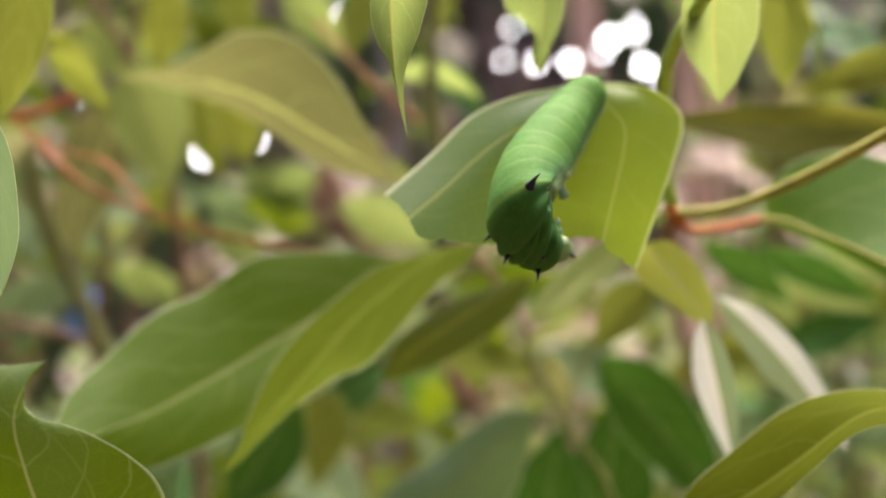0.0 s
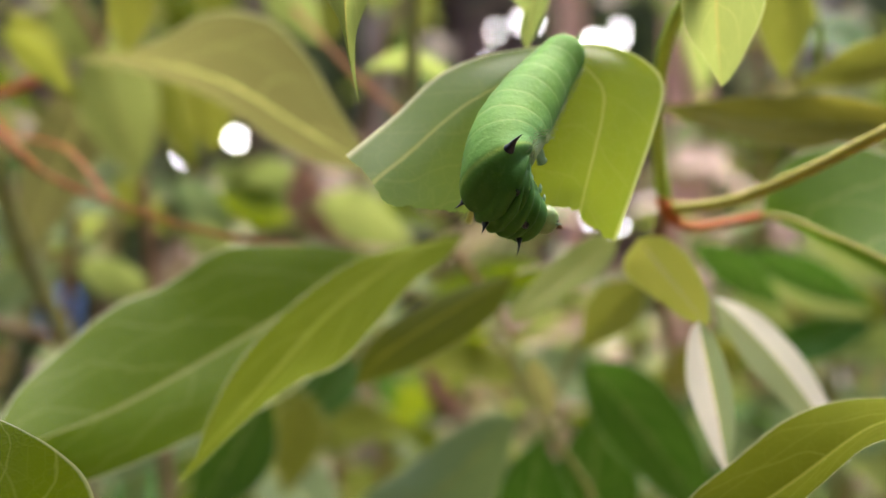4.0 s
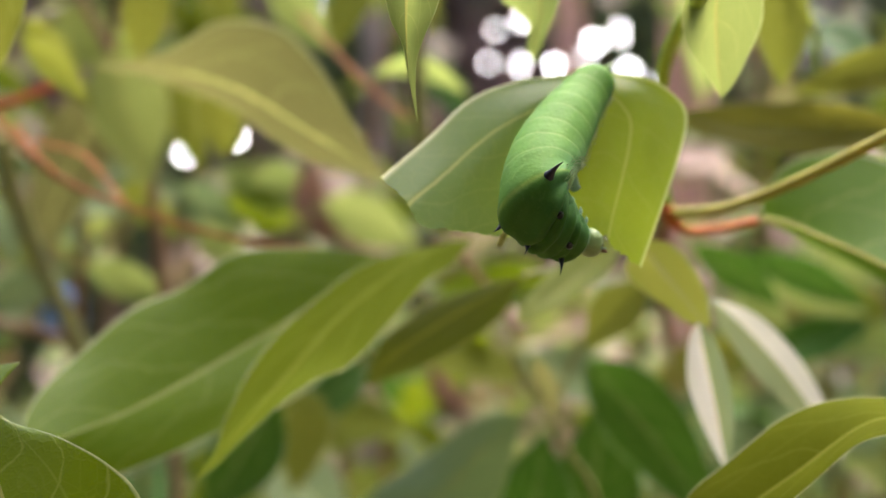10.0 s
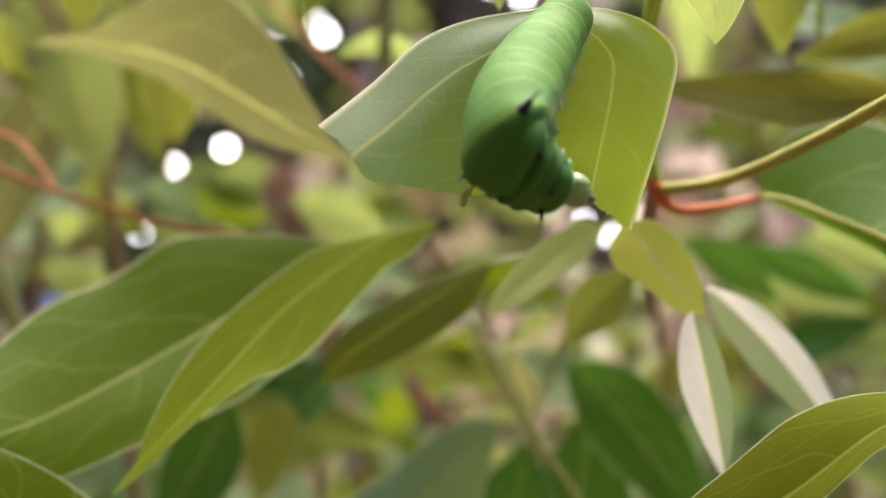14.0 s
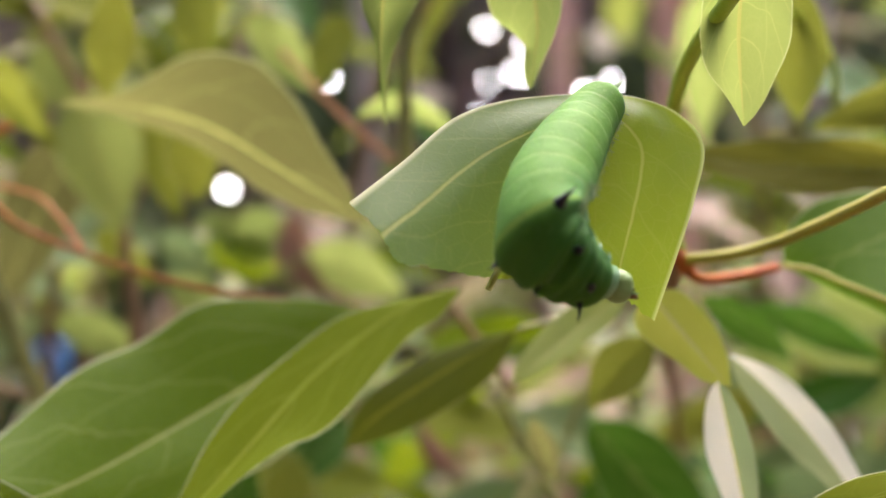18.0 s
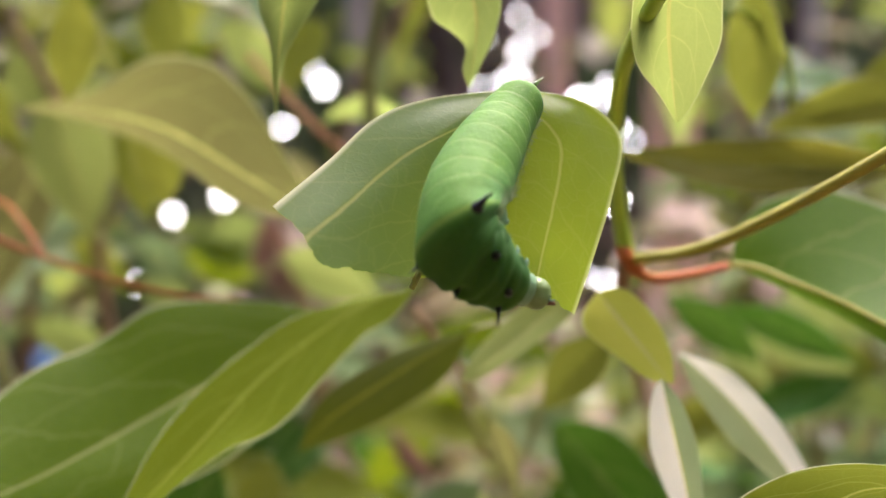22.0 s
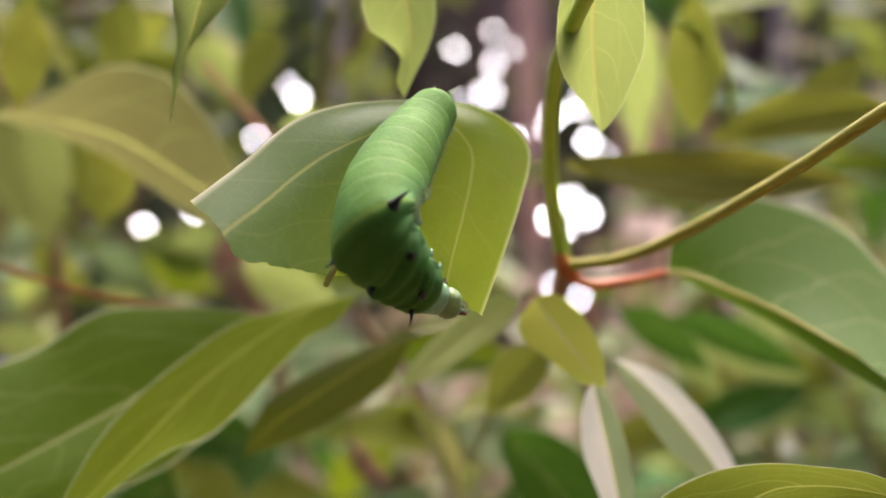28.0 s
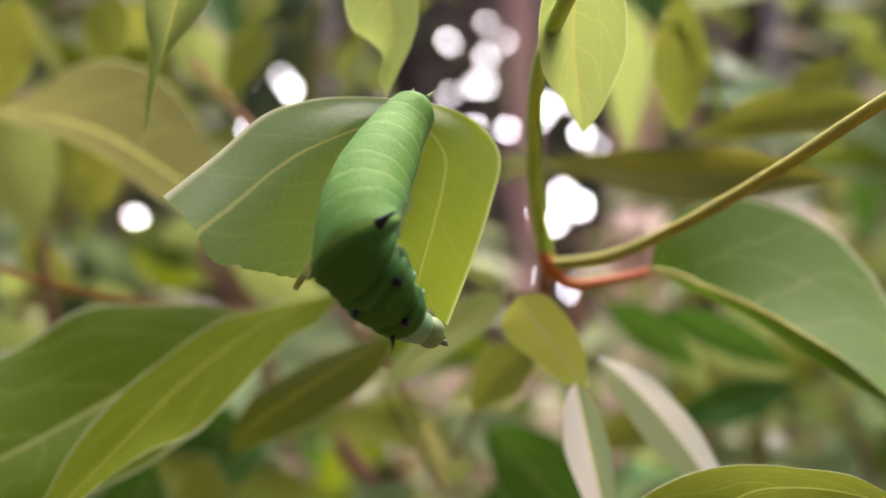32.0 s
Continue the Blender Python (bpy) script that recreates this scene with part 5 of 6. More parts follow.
def foliage_material(name, stops, through_light=0.45):
    """Many small leaves in one mesh: one tone a leaf."""
    m, nt, b = material(name, 0.6, 0.15)
    geo = nt.nodes.new("ShaderNodeNewGeometry")
    co = nt.nodes.new("ShaderNodeTexCoord")
    n1 = node(nt, "TexNoise", Scale=40.0, Detail=3.0)
    nt.links.new(co.outputs["Object"], n1.inputs["Vector"])
    col = ramp(nt, geo.outputs["Random Per Island"], stops)
    col = mix(nt, calc(nt, "MULTIPLY", n1.outputs["Fac"], 0.4), col, (0.05, 0.07, 0.02))
    nt.links.new(col, b.inputs["Base Color"])
    bump(nt, b, n1.outputs["Fac"], 0.4, 0.001)
    t = nt.nodes.new("ShaderNodeBsdfTranslucent")
    nt.links.new(mix(nt, 0.4, col, (0.3, 0.36, 0.03)), t.inputs["Color"])
    s = nt.nodes.new("ShaderNodeMixShader")
    s.inputs[0].default_value = through_light
    nt.links.new(b.outputs[0], s.inputs[1])
    nt.links.new(t.outputs[0], s.inputs[2])
    nt.links.new(s.outputs[0], nt.nodes["Material Output"].inputs["Surface"])
    return m


# the clear line to the blue strip
SIGHT = (0.006 + (BLUE[0] - 0.006) * 3.98 / (BLUE[1] - 0.02), 1.298 + (BLUE[2] - 1.298) * 3.98 / (BLUE[1] - 0.02), 0.07)


def in_gap(x, y, z, grow):
    """Does the line from the path's middle through this place meet a gap of sky?"""
    k = (4.0 - 0.02) / (y - 0.02)
    fx, fz = 0.006 + (x - 0.006) * k, 1.298 + (z - 1.298) * k
    return any((fx - gx) ** 2 + (fz - gz) ** 2 < (gr + grow * k) ** 2 for gx, gz, gr in GAPS + [SIGHT])


def foliage(name, label, mat, count, near, far, size, seed, low=-0.3, high=0.3, left=-0.62, right=0.62):
    """Loose leaves of the shrubs behind, in the depth from near to far."""
    rnd = random.Random(seed)
    verts, faces = [], []
    while count:
        y = rnd.uniform(near, far)
        x, z = rnd.uniform(left, right) * y, 1.3 + rnd.uniform(low, high) * y
        l = size * rnd.uniform(0.7, 1.3)
        if in_gap(x, y, z, l * 0.42):
            continue
        count -= 1
        turn = Euler((rnd.uniform(-0.7, 1.2), rnd.uniform(-0.8, 0.8), rnd.uniform(-3.1, 3.1))).to_matrix()
        w, droop, base = l * rnd.uniform(0.17, 0.24), rnd.uniform(-0.1, 0.35), len(verts)
        for i in range(6):
            u = i / 5
            h = w * (math.sin(math.pi * u ** 0.85) ** 0.8 if 0 < i < 5 else 0.02)
            for j in (-1, 0, 1):
                q = turn @ Vector((j * h, u * l - l / 2, 0.25 * abs(j) * h - droop * l * u * u))
                verts.append((x + q.x, y + q.y, z + q.z))
        for i in range(5):
            for j in range(2):
                k = base + i * 3 + j
                faces.append((k, k + 1, k + 4, k + 3))
    me = bpy.data.meshes.new(name)
    me.from_pydata(verts, [], faces)
    me.materials.append(mat)
    me.shade_smooth()
    return tagged(new(name, me), label, "foliage", "", "stuff")


far_tones = foliage_material("foliage_far", [(0.0, (0.018, 0.03, 0.012)), (0.28, (0.05, 0.07, 0.022)), (0.5, (0.14, 0.18, 0.05)), (0.66, (0.26, 0.31, 0.09)), (0.72, (0.1, 0.065, 0.05)), (0.86, (0.26, 0.19, 0.165))], 0.35)
litter_tones = foliage_material("foliage_litter", [(0.0, (0.07, 0.04, 0.03)), (0.4, (0.18, 0.1, 0.085)), (0.7, (0.36, 0.24, 0.21)), (0.9, (0.6, 0.46, 0.43))], 0.15)
# the whitish tones stand for light glinting on the leaves
glint_tones = foliage_material("foliage_glint", [(0.0, (0.08, 0.11, 0.03)), (0.45, (0.22, 0.27, 0.09)), (0.75, (0.55, 0.58, 0.44)), (0.95, (0.75, 0.74, 0.66))], 0.35)
foliage("foliage", "leaves of the undergrowth", far_tones, 240, 1.0, 1.8, 0.09, 4, -0.3, 0.12)
foliage("foliage", "leaves and litter of the wood behind", far_tones, 1100, 1.6, 3.6, 0.12, 5, -0.32, 0.3)
foliage("foliage", "pale pinkish dead leaves caught in the undergrowth", litter_tones, 520, 0.8, 1.9, 0.06, 8, -0.32, 0.1)
foliage("foliage", "undergrowth leaves with glints painted in pale tones", glint_tones, 180, 0.8, 1.8, 0.06, 12, -0.3, 0.05)
foliage("foliage", "shrub leaves painted pale for a lighter spot", glint_tones, 230, 0.6, 1.3, 0.045, 15, -0.3, 0.0, 0.12, 0.6)
foliage("foliage", "pale pink dead leaves below the twigs", litter_tones, 60, 0.7, 1.3, 0.05, 18, -0.17, -0.05, 0.0, 0.16)
foliage("foliage", "leaves below the twigs with painted whitish glints", glint_tones, 50, 0.7, 1.3, 0.05, 19, -0.17, -0.05, 0.0, 0.16)
foliage("foliage", "pinkish dead leaves low on the right", litter_tones, 110, 0.65, 1.3, 0.045, 16, -0.3, 0.0, 0.05, 0.6)


def back_twig(seed, x, y, z, lean, reach):
    """A leafy twig of the shrub behind."""
    rnd = random.Random(seed)
    top = tagged(new("twig"), rnd.choice(("leafy green twig of the shrub behind", "olive-leaved twig of the shrub behind", "drooping leafy twig of the shrub behind")), "twig", "twigs of the shrub behind")
    a = Vector((x, y, z))
    path = [a, a + Vector((lean * 0.4, 0.02, 0.35)) * reach, a + Vector((lean, 0.05, 0.7)) * reach, a + Vector((lean * 1.7, 0.0, 0.9)) * reach]
    stem(top, "stem", "thin shoot", [Vector((x - lean * 0.3, y + 0.05, 0.02)), Vector((x - lean * 0.1, y + 0.02, z * 0.5)), *path], 0.0028, 0.001, rnd.choice((stem_olive, stem_tan, stem_tan, stem_tan)))
    line = spline(path, 20)
    for k in range(9):
        p = line[2 + 2 * k]
        turn = k * 2.4 + rnd.uniform(-0.4, 0.4)
        d = Vector((math.cos(turn), 0.55 * math.sin(turn) - 0.15, rnd.uniform(-0.75, 0.35))).normalized()
        l = rnd.uniform(0.055, 0.085)
        tip = p + d * l + Vector((0, 0, -0.25 * l))
        if in_gap(*((p + tip) / 2), 0.35 * l):
            continue
        side = d.cross(Vector((rnd.uniform(-0.5, 0.5), rnd.uniform(-1.3, -0.4), rnd.uniform(0.2, 0.9)))).normalized()
        wide = l * rnd.uniform(0.15, 0.2)
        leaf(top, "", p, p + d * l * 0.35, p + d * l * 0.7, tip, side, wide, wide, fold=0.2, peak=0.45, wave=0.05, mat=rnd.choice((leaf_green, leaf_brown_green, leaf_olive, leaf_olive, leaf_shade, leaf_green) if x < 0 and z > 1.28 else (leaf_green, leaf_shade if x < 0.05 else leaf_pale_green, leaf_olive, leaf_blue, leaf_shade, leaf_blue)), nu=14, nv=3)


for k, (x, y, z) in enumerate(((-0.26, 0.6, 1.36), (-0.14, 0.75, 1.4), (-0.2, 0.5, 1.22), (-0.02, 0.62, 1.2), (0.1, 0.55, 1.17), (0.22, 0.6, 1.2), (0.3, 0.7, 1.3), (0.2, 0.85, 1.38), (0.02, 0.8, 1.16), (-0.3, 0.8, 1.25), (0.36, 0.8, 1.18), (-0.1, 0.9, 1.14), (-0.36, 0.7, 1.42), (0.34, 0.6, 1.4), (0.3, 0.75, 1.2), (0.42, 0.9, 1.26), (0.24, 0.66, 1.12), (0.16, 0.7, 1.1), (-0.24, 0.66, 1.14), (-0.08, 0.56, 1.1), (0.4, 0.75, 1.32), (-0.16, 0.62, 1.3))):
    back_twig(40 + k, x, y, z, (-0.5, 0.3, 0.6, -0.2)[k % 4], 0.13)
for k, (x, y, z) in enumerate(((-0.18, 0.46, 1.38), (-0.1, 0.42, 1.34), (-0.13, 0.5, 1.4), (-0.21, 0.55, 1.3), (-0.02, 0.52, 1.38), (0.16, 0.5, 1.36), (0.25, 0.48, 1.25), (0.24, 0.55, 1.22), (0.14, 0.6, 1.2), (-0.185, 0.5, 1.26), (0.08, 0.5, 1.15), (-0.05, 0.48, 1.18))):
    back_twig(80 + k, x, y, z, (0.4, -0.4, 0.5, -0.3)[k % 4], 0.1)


# ---- a far blue patch, shown as tape on an added thin sapling ----
def sapling():
    top = tagged(new("sapling"), "added thin sapling holding a bright blue patch", "sapling")
    x, y, z = BLUE
    stem(top, "stem", "thin brown stem", [(x + 0.03, y, 0.0), (x + 0.01, y, 0.6), (x, y, z), (x - 0.02, y, z + 0.5), (x + 0.03, y, 2.6)], 0.012, 0.005, stem_tan)
    plastic = mottled("plastic_blue", (0.1, 0.3, 0.75), (0.2, 0.42, 0.85), 0.3, 30, 0.3, 0.5, 0.004)
    bm = bmesh.new()
    tube(bm, spline([(x, y - 0.004, z - 0.035), (x + 0.004, y - 0.005, z), (x + 0.001, y - 0.004, z + 0.035)], 12), [0.028 + 0.014 * math.sin(q * 1.3) ** 2 for q in range(13)], 14)
    link("tape", bm, plastic, top, "bright blue plastic strip")
    for s in (-1, 1):
        bm = bmesh.new()
        tube(bm, spline([(x, y - 0.015, z + 0.01), (x + s * 0.02, y - 0.025, z - 0.01), (x + s * 0.03, y - 0.02, z - 0.05)], 10), [0.006 - 0.0004 * q for q in range(11)], 6)
        link("loose_end", bm, plastic, top)


sapling()

# ---- an unseen canopy overhead, added to break up light, with gaps between crowns ----
def undergrowth():
    """Shrubs of the clearing's edge and dead leaves on its floor, all round."""
    rnd = random.Random(33)
    for name, label, mat, count in (("foliage", "shrub leaves round the clearing", far_tones, 3600), ("leaf_litter", "dry brown leaves strewn on the soil", litter_tones, 2600)):
        verts, faces = [], []
        while count:
            a, d = rnd.uniform(-math.pi, math.pi), rnd.uniform(0.9, 4.3)
            x, y = d * math.sin(a), d * math.cos(a)
            if name == "foliage":
                if d < 1.8 + 0.5 * noise.noise((x, y, 2.0)) and y < 0.9 or (y > 0.8 and abs(x) < 0.62 * y):
                    continue
                z = rnd.uniform(0.1, 1.9) * (0.6 + 0.4 * noise.noise((x * 1.5, y * 1.5, 0.0)) + 0.1 * d)
                turn = Euler((rnd.uniform(-0.7, 1.2), rnd.uniform(-0.8, 0.8), rnd.uniform(-3.1, 3.1))).to_matrix()
            else:
                z = 0.065 + 0.06 * noise.noise(Vector((x, y, 0)) * 0.4)
                turn = Euler((rnd.uniform(-0.25, 0.25), rnd.uniform(-0.25, 0.25), rnd.uniform(-3.1, 3.1))).to_matrix()
            count -= 1
            l, base = rnd.uniform(0.06, 0.13), len(verts)
            for i, h in enumerate((0.02, 0.17, 0.21, 0.13, 0.01)):
                for j in (-1, 0, 1):
                    q = turn @ Vector((j * h * l, (i / 4 - 0.5) * l, abs(j) * 0.05 * l - 0.2 * l * (i / 4) ** 2))
                    verts.append((x + q.x, y + q.y, max(z + q.z, 0.0)))
            faces += [(base + 3 * i + j, base + 3 * i + j + 1, base + 3 * i + j + 4, base + 3 * i + j + 3) for i in range(4) for j in range(2)]
        me = bpy.data.meshes.new(name)
        me.from_pydata(verts, [], faces)
        me.materials.append(mat)
        me.shade_smooth()
        tagged(new(name, me), label, "foliage", "", "stuff")
    # the thin shoots that carry the leaves
    bm = bmesh.new()
    for q in range(420):
        a, d = rnd.uniform(-math.pi, math.pi), rnd.uniform(0.95, 4.2)
        x, y = d * math.sin(a), d * math.cos(a)
        if y < 0.9 and d < 1.8:
            continue
        z = rnd.uniform(0.6, 1.9)
        lean = Vector((rnd.uniform(-0.3, 0.3), rnd.uniform(-0.3, 0.3), 0))
        if y > 0.5 and any(in_gap(x + k * lean.x, y + k * lean.y, (0.4 + 0.6 * k) * z, 0.03) for k in (0.2, 0.4, 0.6, 0.8, 1.0)):
            continue
        tube(bm, spline([(x, y, 0.0), Vector((x, y, 0.4 * z)) + lean * 0.3, Vector((x, y, z)) + lean], 7), [0.006 - 0.0005 * k for k in range(8)], 5)
    tagged(link("shrub_shoots", bm, stem_tan), "thin brown shoots of the undergrowth", "shoots", "", "stuff")


undergrowth()


def canopy():
    rnd = random.Random(21)
    verts, faces = [], []
    while len(faces) < 28000:
        x, y, z = rnd.uniform(-4.5, 4.5), rnd.uniform(-4.5, 4.0), rnd.uniform(3.3, 4.8)
        # denser behind the camera, to cut the light on the caterpillar's front
        if y > -0.2 and rnd.random() < 0.87:
            continue
        if y > -0.2 and noise.noise(Vector((x * 0.55, y * 0.55, 4.0))) < -0.05:
            continue
        turn = Euler((rnd.uniform(-0.6, 0.6), rnd.uniform(-0.6, 0.6), rnd.uniform(-3.1, 3.1))).to_matrix()
        l, base = rnd.uniform(0.14, 0.26), len(verts)
        for i, h in enumerate((0.02, 0.2, 0.22, 0.12, 0.01)):
            for j in (-1, 1):
                q = turn @ Vector((j * h * l, (i / 4 - 0.5) * l, -0.1 * l * (i / 4) ** 2))
                verts.append((x + q.x, y + q.y, z + q.z))
        faces += [(base + 2 * i, base + 2 * i + 1, base + 2 * i + 3, base + 2 * i + 2) for i in range(4)]
    me = bpy.data.meshes.new("canopy")
    me.from_pydata(verts, [], faces)
    me.materials.append(far_tones)
    return tagged(new("canopy", me), "unseen leafy tree crowns overhead with gaps of sky", "canopy", "", "stuff")


canopy()

# ---- ground, thicket and sky ----
bm = bmesh.new()
bmesh.ops.create_grid(bm, x_segments=60, y_segments=60, size=60)
for v in bm.verts:
    v.co.z = 0.06 * noise.noise(v.co * 0.4)
tagged(link("ground", bm, soil), "brown soil with leaf litter", "ground", "", "structure")


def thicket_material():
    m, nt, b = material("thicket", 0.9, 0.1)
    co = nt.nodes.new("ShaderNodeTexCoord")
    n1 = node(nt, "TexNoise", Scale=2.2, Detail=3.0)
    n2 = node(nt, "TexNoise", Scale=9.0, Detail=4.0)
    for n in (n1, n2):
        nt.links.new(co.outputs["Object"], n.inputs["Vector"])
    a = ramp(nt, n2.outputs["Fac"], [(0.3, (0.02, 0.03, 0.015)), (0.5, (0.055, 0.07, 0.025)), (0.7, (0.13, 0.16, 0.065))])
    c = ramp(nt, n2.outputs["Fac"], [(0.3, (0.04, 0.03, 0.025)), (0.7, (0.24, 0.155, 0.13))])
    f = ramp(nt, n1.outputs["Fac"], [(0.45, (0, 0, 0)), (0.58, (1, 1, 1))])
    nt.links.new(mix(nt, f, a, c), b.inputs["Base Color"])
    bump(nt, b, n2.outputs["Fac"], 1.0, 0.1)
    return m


# a sheet with the gaps cut out
step, nx, nz = 0.0125, 560, 300
gx, gz = np.meshgrid(-3.5 + step * np.arange(nx + 1), -0.2 + step * np.arange(nz + 1), indexing="ij")
points = np.stack([gx, np.full_like(gx, 4.0), gz], -1).reshape(-1, 3)
cx, cz = gx[:-1, :-1] + step / 2, gz[:-1, :-1] + step / 2
solid = np.ones_like(cx, bool)
for hx, hz, hr in GAPS:
    solid &= (cx - hx) ** 2 + (cz - hz) ** 2 > hr * hr
first = (np.arange(nx)[:, None] * (nz + 1) + np.arange(nz)[None, :])[solid]
quads = np.stack([first, first + nz + 1, first + nz + 2, first + 1], -1)
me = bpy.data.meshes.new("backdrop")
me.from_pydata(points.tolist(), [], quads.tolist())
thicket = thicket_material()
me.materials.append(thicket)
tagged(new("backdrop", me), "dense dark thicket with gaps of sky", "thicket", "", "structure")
# unseen dark wall added at the sides and behind the camera, to darken reflections
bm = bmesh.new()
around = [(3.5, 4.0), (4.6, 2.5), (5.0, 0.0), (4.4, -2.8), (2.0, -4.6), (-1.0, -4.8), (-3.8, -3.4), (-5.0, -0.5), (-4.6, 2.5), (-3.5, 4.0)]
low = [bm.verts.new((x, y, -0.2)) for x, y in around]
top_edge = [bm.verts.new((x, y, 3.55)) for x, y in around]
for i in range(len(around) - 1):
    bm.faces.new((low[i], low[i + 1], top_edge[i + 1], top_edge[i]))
shade = mottled("unseen_thicket", (0.02, 0.025, 0.012), (0.06, 0.07, 0.03), 0.95, 3, 1.0, 0.1, 0.1)
tagged(link("backdrop", bm, shade), "unseen dark thicket wall added to cut side light", "thicket", "", "structure")

glow, nt, b = material("bright_sky", 1.0, 0.0)
n1 = node(nt, "TexNoise", Scale=1.5, Detail=2.0)
nt.links.new(ramp(nt, n1.outputs["Fac"], [(0.3, (0.9, 0.92, 1.0)), (0.7, (1.0, 0.97, 0.92))]), b.inputs["Emission Color"])
b.inputs["Emission Strength"].default_value = 6.0
bm = bmesh.new()
bmesh.ops.create_grid(bm, x_segments=4, y_segments=4, size=1)
bmesh.ops.scale(bm, vec=(3.3, 1.6, 1), verts=bm.verts)
sheet = tagged(link("backdrop", bm, glow), "bright hazy sky behind the thicket", "sky", "", "structure")
sheet.matrix_world = pose(0, 4.3, 1.7, 90, 0, 0)


# ---- what moves: the leaf sways with the caterpillar on it, and the head feeds ----
SWAY = [
    (0.0, 0.0138, 0.1710, 1.3082, -1.0, -2.8, -8.5),
    (0.5, 0.0141, 0.1705, 1.3078, 0.9, -2.0, -8.5),
    (1.0, 0.0153, 0.1702, 1.3084, -1.1, -2.8, -8.8),
    (1.5, 0.0155, 0.1702, 1.3074, 0.4, -2.3, -8.0),
    (2.0, 0.0152, 0.1703, 1.3084, -0.8, -2.4, -6.8),
    (2.5, 0.0151, 0.1712, 1.3071, -1.5, -1.5, -4.6),
    (3.0, 0.0144, 0.1723, 1.3095, -1.0, -2.8, -5.1),
    (6.0, 0.0100, 0.1744, 1.3119, 0.6, -0.8, -6.6),
    (7.0, 0.0156, 0.1717, 1.3100, -2.2, -2.7, -7.5),
    (7.5, 0.0138, 0.1710, 1.3090, -1.0, -2.0, -5.7),
    (8.0, 0.0148, 0.1705, 1.3098, -0.6, -2.0, -4.8),
    (8.5, 0.0129, 0.1702, 1.3091, -1.8, -0.7, -5.1),
    (9.0, 0.0151, 0.1698, 1.3090, -1.4, -1.6, -5.5),
    (9.5, 0.0153, 0.1700, 1.3092, -0.8, -1.0, -4.8),
    (10.0, 0.0155, 0.1703, 1.3088, -0.9, -1.1, -4.0),
    (10.5, 0.0148, 0.1713, 1.3085, -1.1, -0.6, -1.8),
    (11.0, 0.0127, 0.1726, 1.3096, -0.7, -0.7, -2.7),
    (11.5, 0.0144, 0.1716, 1.3087, -1.2, 0.0, -2.6),
    (12.0, 0.0132, 0.1711, 1.3099, -1.3, -0.6, -3.9),
    (13.0, 0.0158, 0.1706, 1.3106, -0.5, -1.2, -2.6),
    (14.0, 0.0163, 0.1692, 1.3099, -1.5, -1.8, -1.8),
    (16.5, 0.0140, 0.1697, 1.3095, 1.4, -1.4, -0.3),
    (17.0, 0.0145, 0.1679, 1.3098, -0.4, -0.6, -1.4),
    (17.5, 0.0144, 0.1678, 1.3092, -0.3, 1.2, 0.8),
    (18.0, 0.0151, 0.1666, 1.3091, -1.5, 0.7, -1.0),
    (18.5, 0.0154, 0.1675, 1.3092, -1.1, 0.9, 1.6),
    (19.0, 0.0152, 0.1672, 1.3093, -1.1, -0.1, -0.2),
    (19.5, 0.0146, 0.1687, 1.3092, -0.8, 1.5, 1.4),
    (20.0, 0.0155, 0.1679, 1.3094, -0.6, 0.1, -0.0),
    (20.5, 0.0153, 0.1687, 1.3090, -1.3, 1.3, 2.2),
    (21.0, 0.0151, 0.1689, 1.3098, 0.0, -0.3, -0.1),
    (21.5, 0.0146, 0.1693, 1.3096, 1.8, -1.1, 0.7),
    (22.0, 0.0147, 0.1690, 1.3090, 0.6, -0.3, 1.7),
    (22.5, 0.0144, 0.1689, 1.3093, 0.3, 0.5, 2.4),
    (23.0, 0.0144, 0.1689, 1.3092, 0.5, 0.5, 2.6),
    (23.5, 0.0140, 0.1700, 1.3095, -0.1, 1.1, 2.8),
    (24.0, 0.0139, 0.1708, 1.3097, 0.4, -0.3, 3.5),
    (24.5, 0.0132, 0.1725, 1.3098, 0.5, 1.8, 4.9),
    (25.0, 0.0139, 0.1719, 1.3090, 0.8, 0.4, 3.6),
    (25.5, 0.0128, 0.1725, 1.3097, 0.5, 1.6, 5.0),
    (26.0, 0.0134, 0.1709, 1.3092, 0.5, 0.5, 5.2),
    (26.5, 0.0115, 0.1705, 1.3097, -1.3, 0.7, 6.3),
    (28.5, 0.0138, 0.1693, 1.3095, 0.6, 1.1, 5.4),
    (29.0, 0.0136, 0.1688, 1.3096, 1.2, 1.5, 6.7),
    (29.5, 0.0129, 0.1689, 1.3100, 0.8, 1.8, 6.7),
    (30.0, 0.0131, 0.1686, 1.3093, 1.1, 2.8, 9.2),
    (30.5, 0.0139, 0.1688, 1.3089, 2.0, 3.0, 8.5),
    (31.0, 0.0135, 0.1686, 1.3091, 3.2, 4.3, 10.3),
    (31.5, 0.0137, 0.1689, 1.3089, 2.9, 3.4, 9.3),
    (32.0, 0.0130, 0.1687, 1.3087, 3.4, 3.5, 10.9),
]


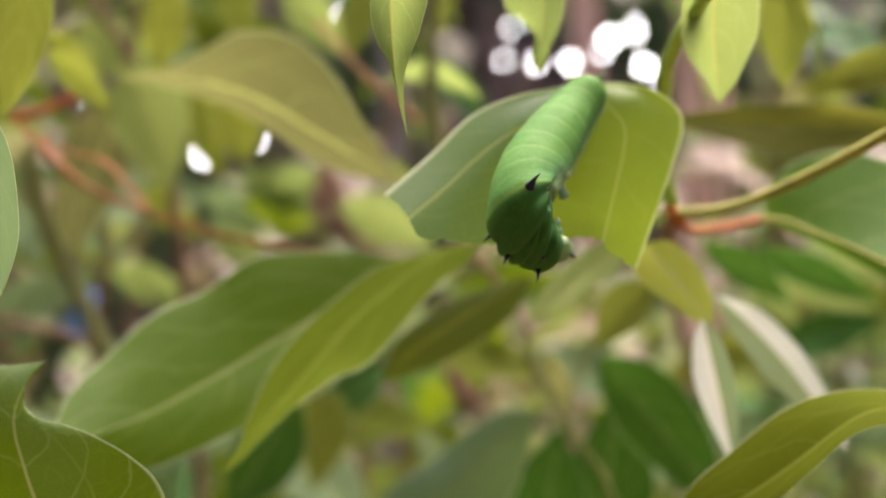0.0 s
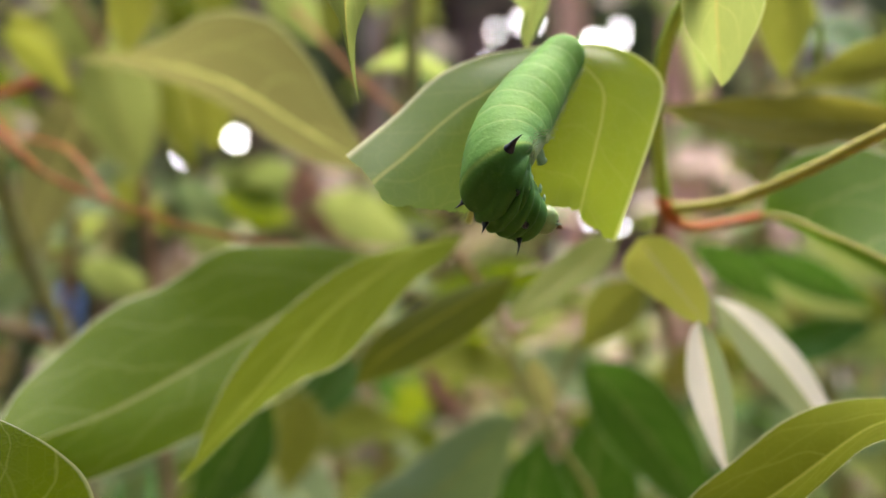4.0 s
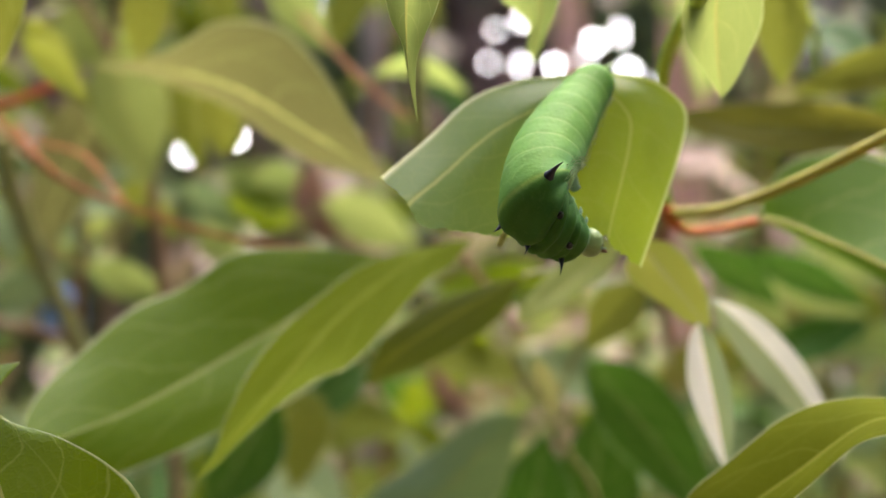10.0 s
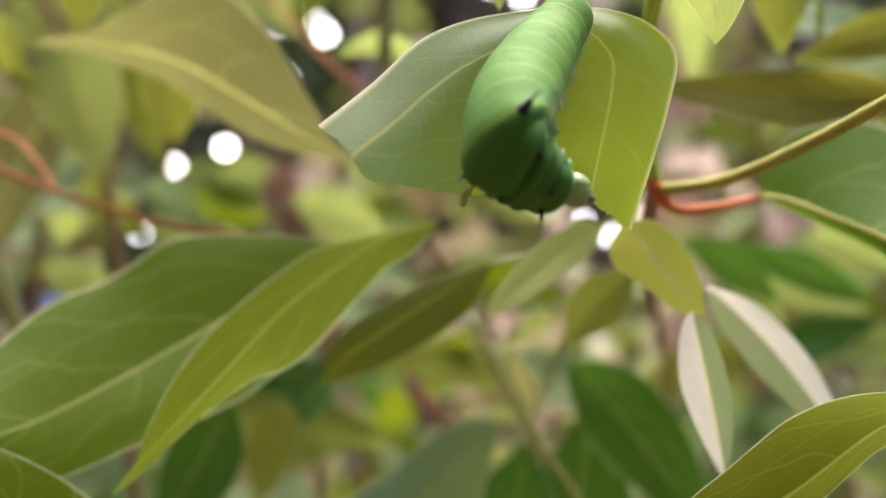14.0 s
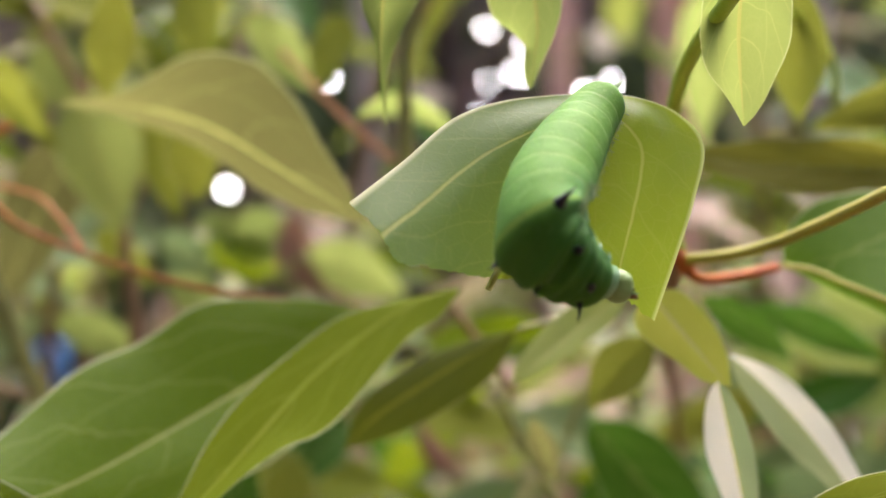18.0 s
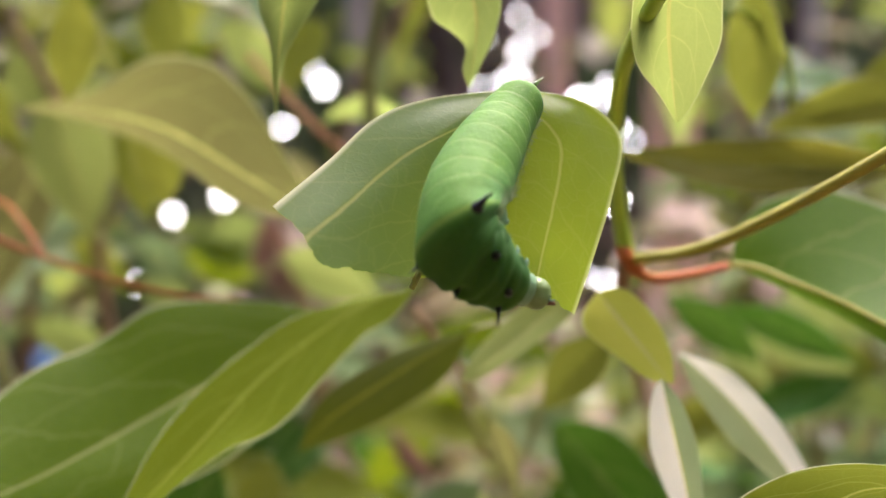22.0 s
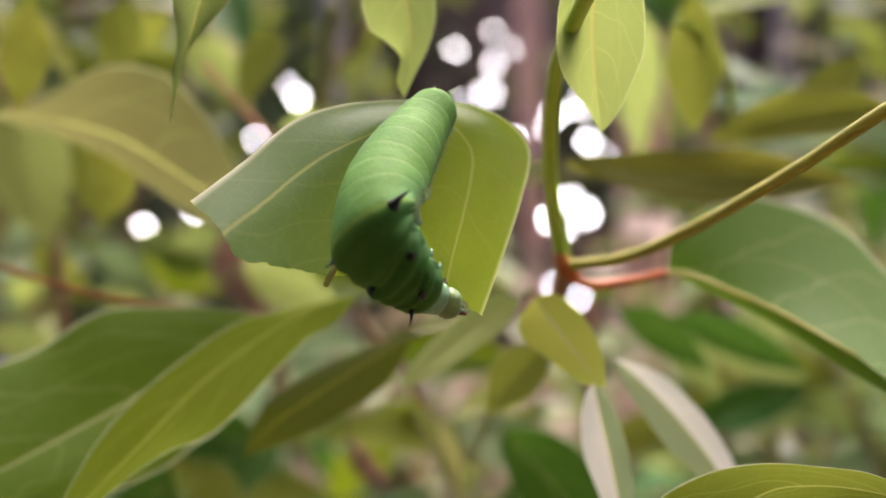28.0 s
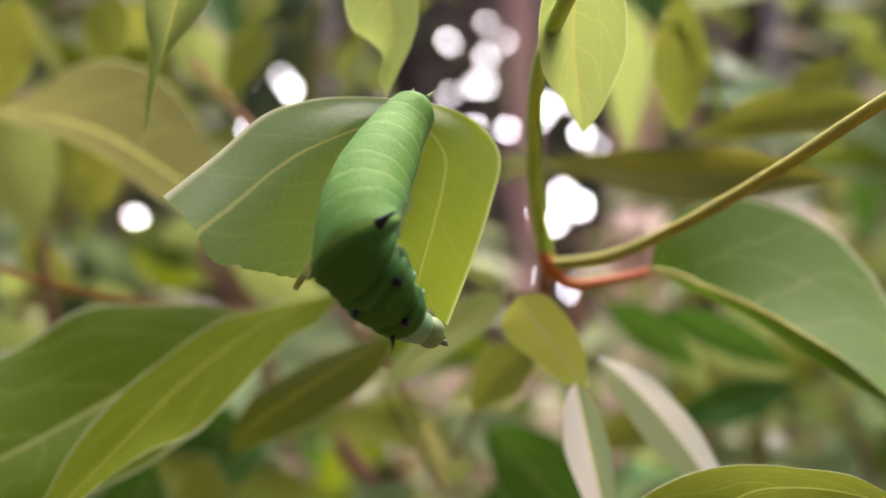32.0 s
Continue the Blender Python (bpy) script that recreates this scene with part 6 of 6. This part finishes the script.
def motions():
    rows = [(t, pose(*p)) for t, *p in SWAY]
    walk(moving_leaf, rows)
    walk(grub, rows)
    walk(near_twig, [(t, pose(x, 0, z)) for t, x, z in BRUSH])
    tx, ty, tz = DRIP_TIP
    walk(swing, [(t, pose(tx + x, ty, tz + z, 0, lean, 0) @ pose(-tx, -ty, -tz)) for t, x, z, lean in SWING])
    # the front of the body follows the head as it feeds, stretching and bending down
    hx, hy, hz = HEAD
    walk(grub_head, [(t, pose(x, hy, z, 0, 600 * (x - hx), 0)) for t, x, z in NOD])
    for segment, along, down, droop in ((grub_thorax[1], 0.6, 0.5, 0.2), (grub_thorax[0], 0.4, 0.3, 0.15)):
        walk(segment, [(t, pose(along * (x - hx), 0, down * (z - hz) - droop * abs(x - hx))) for t, x, z in NOD])


motions()
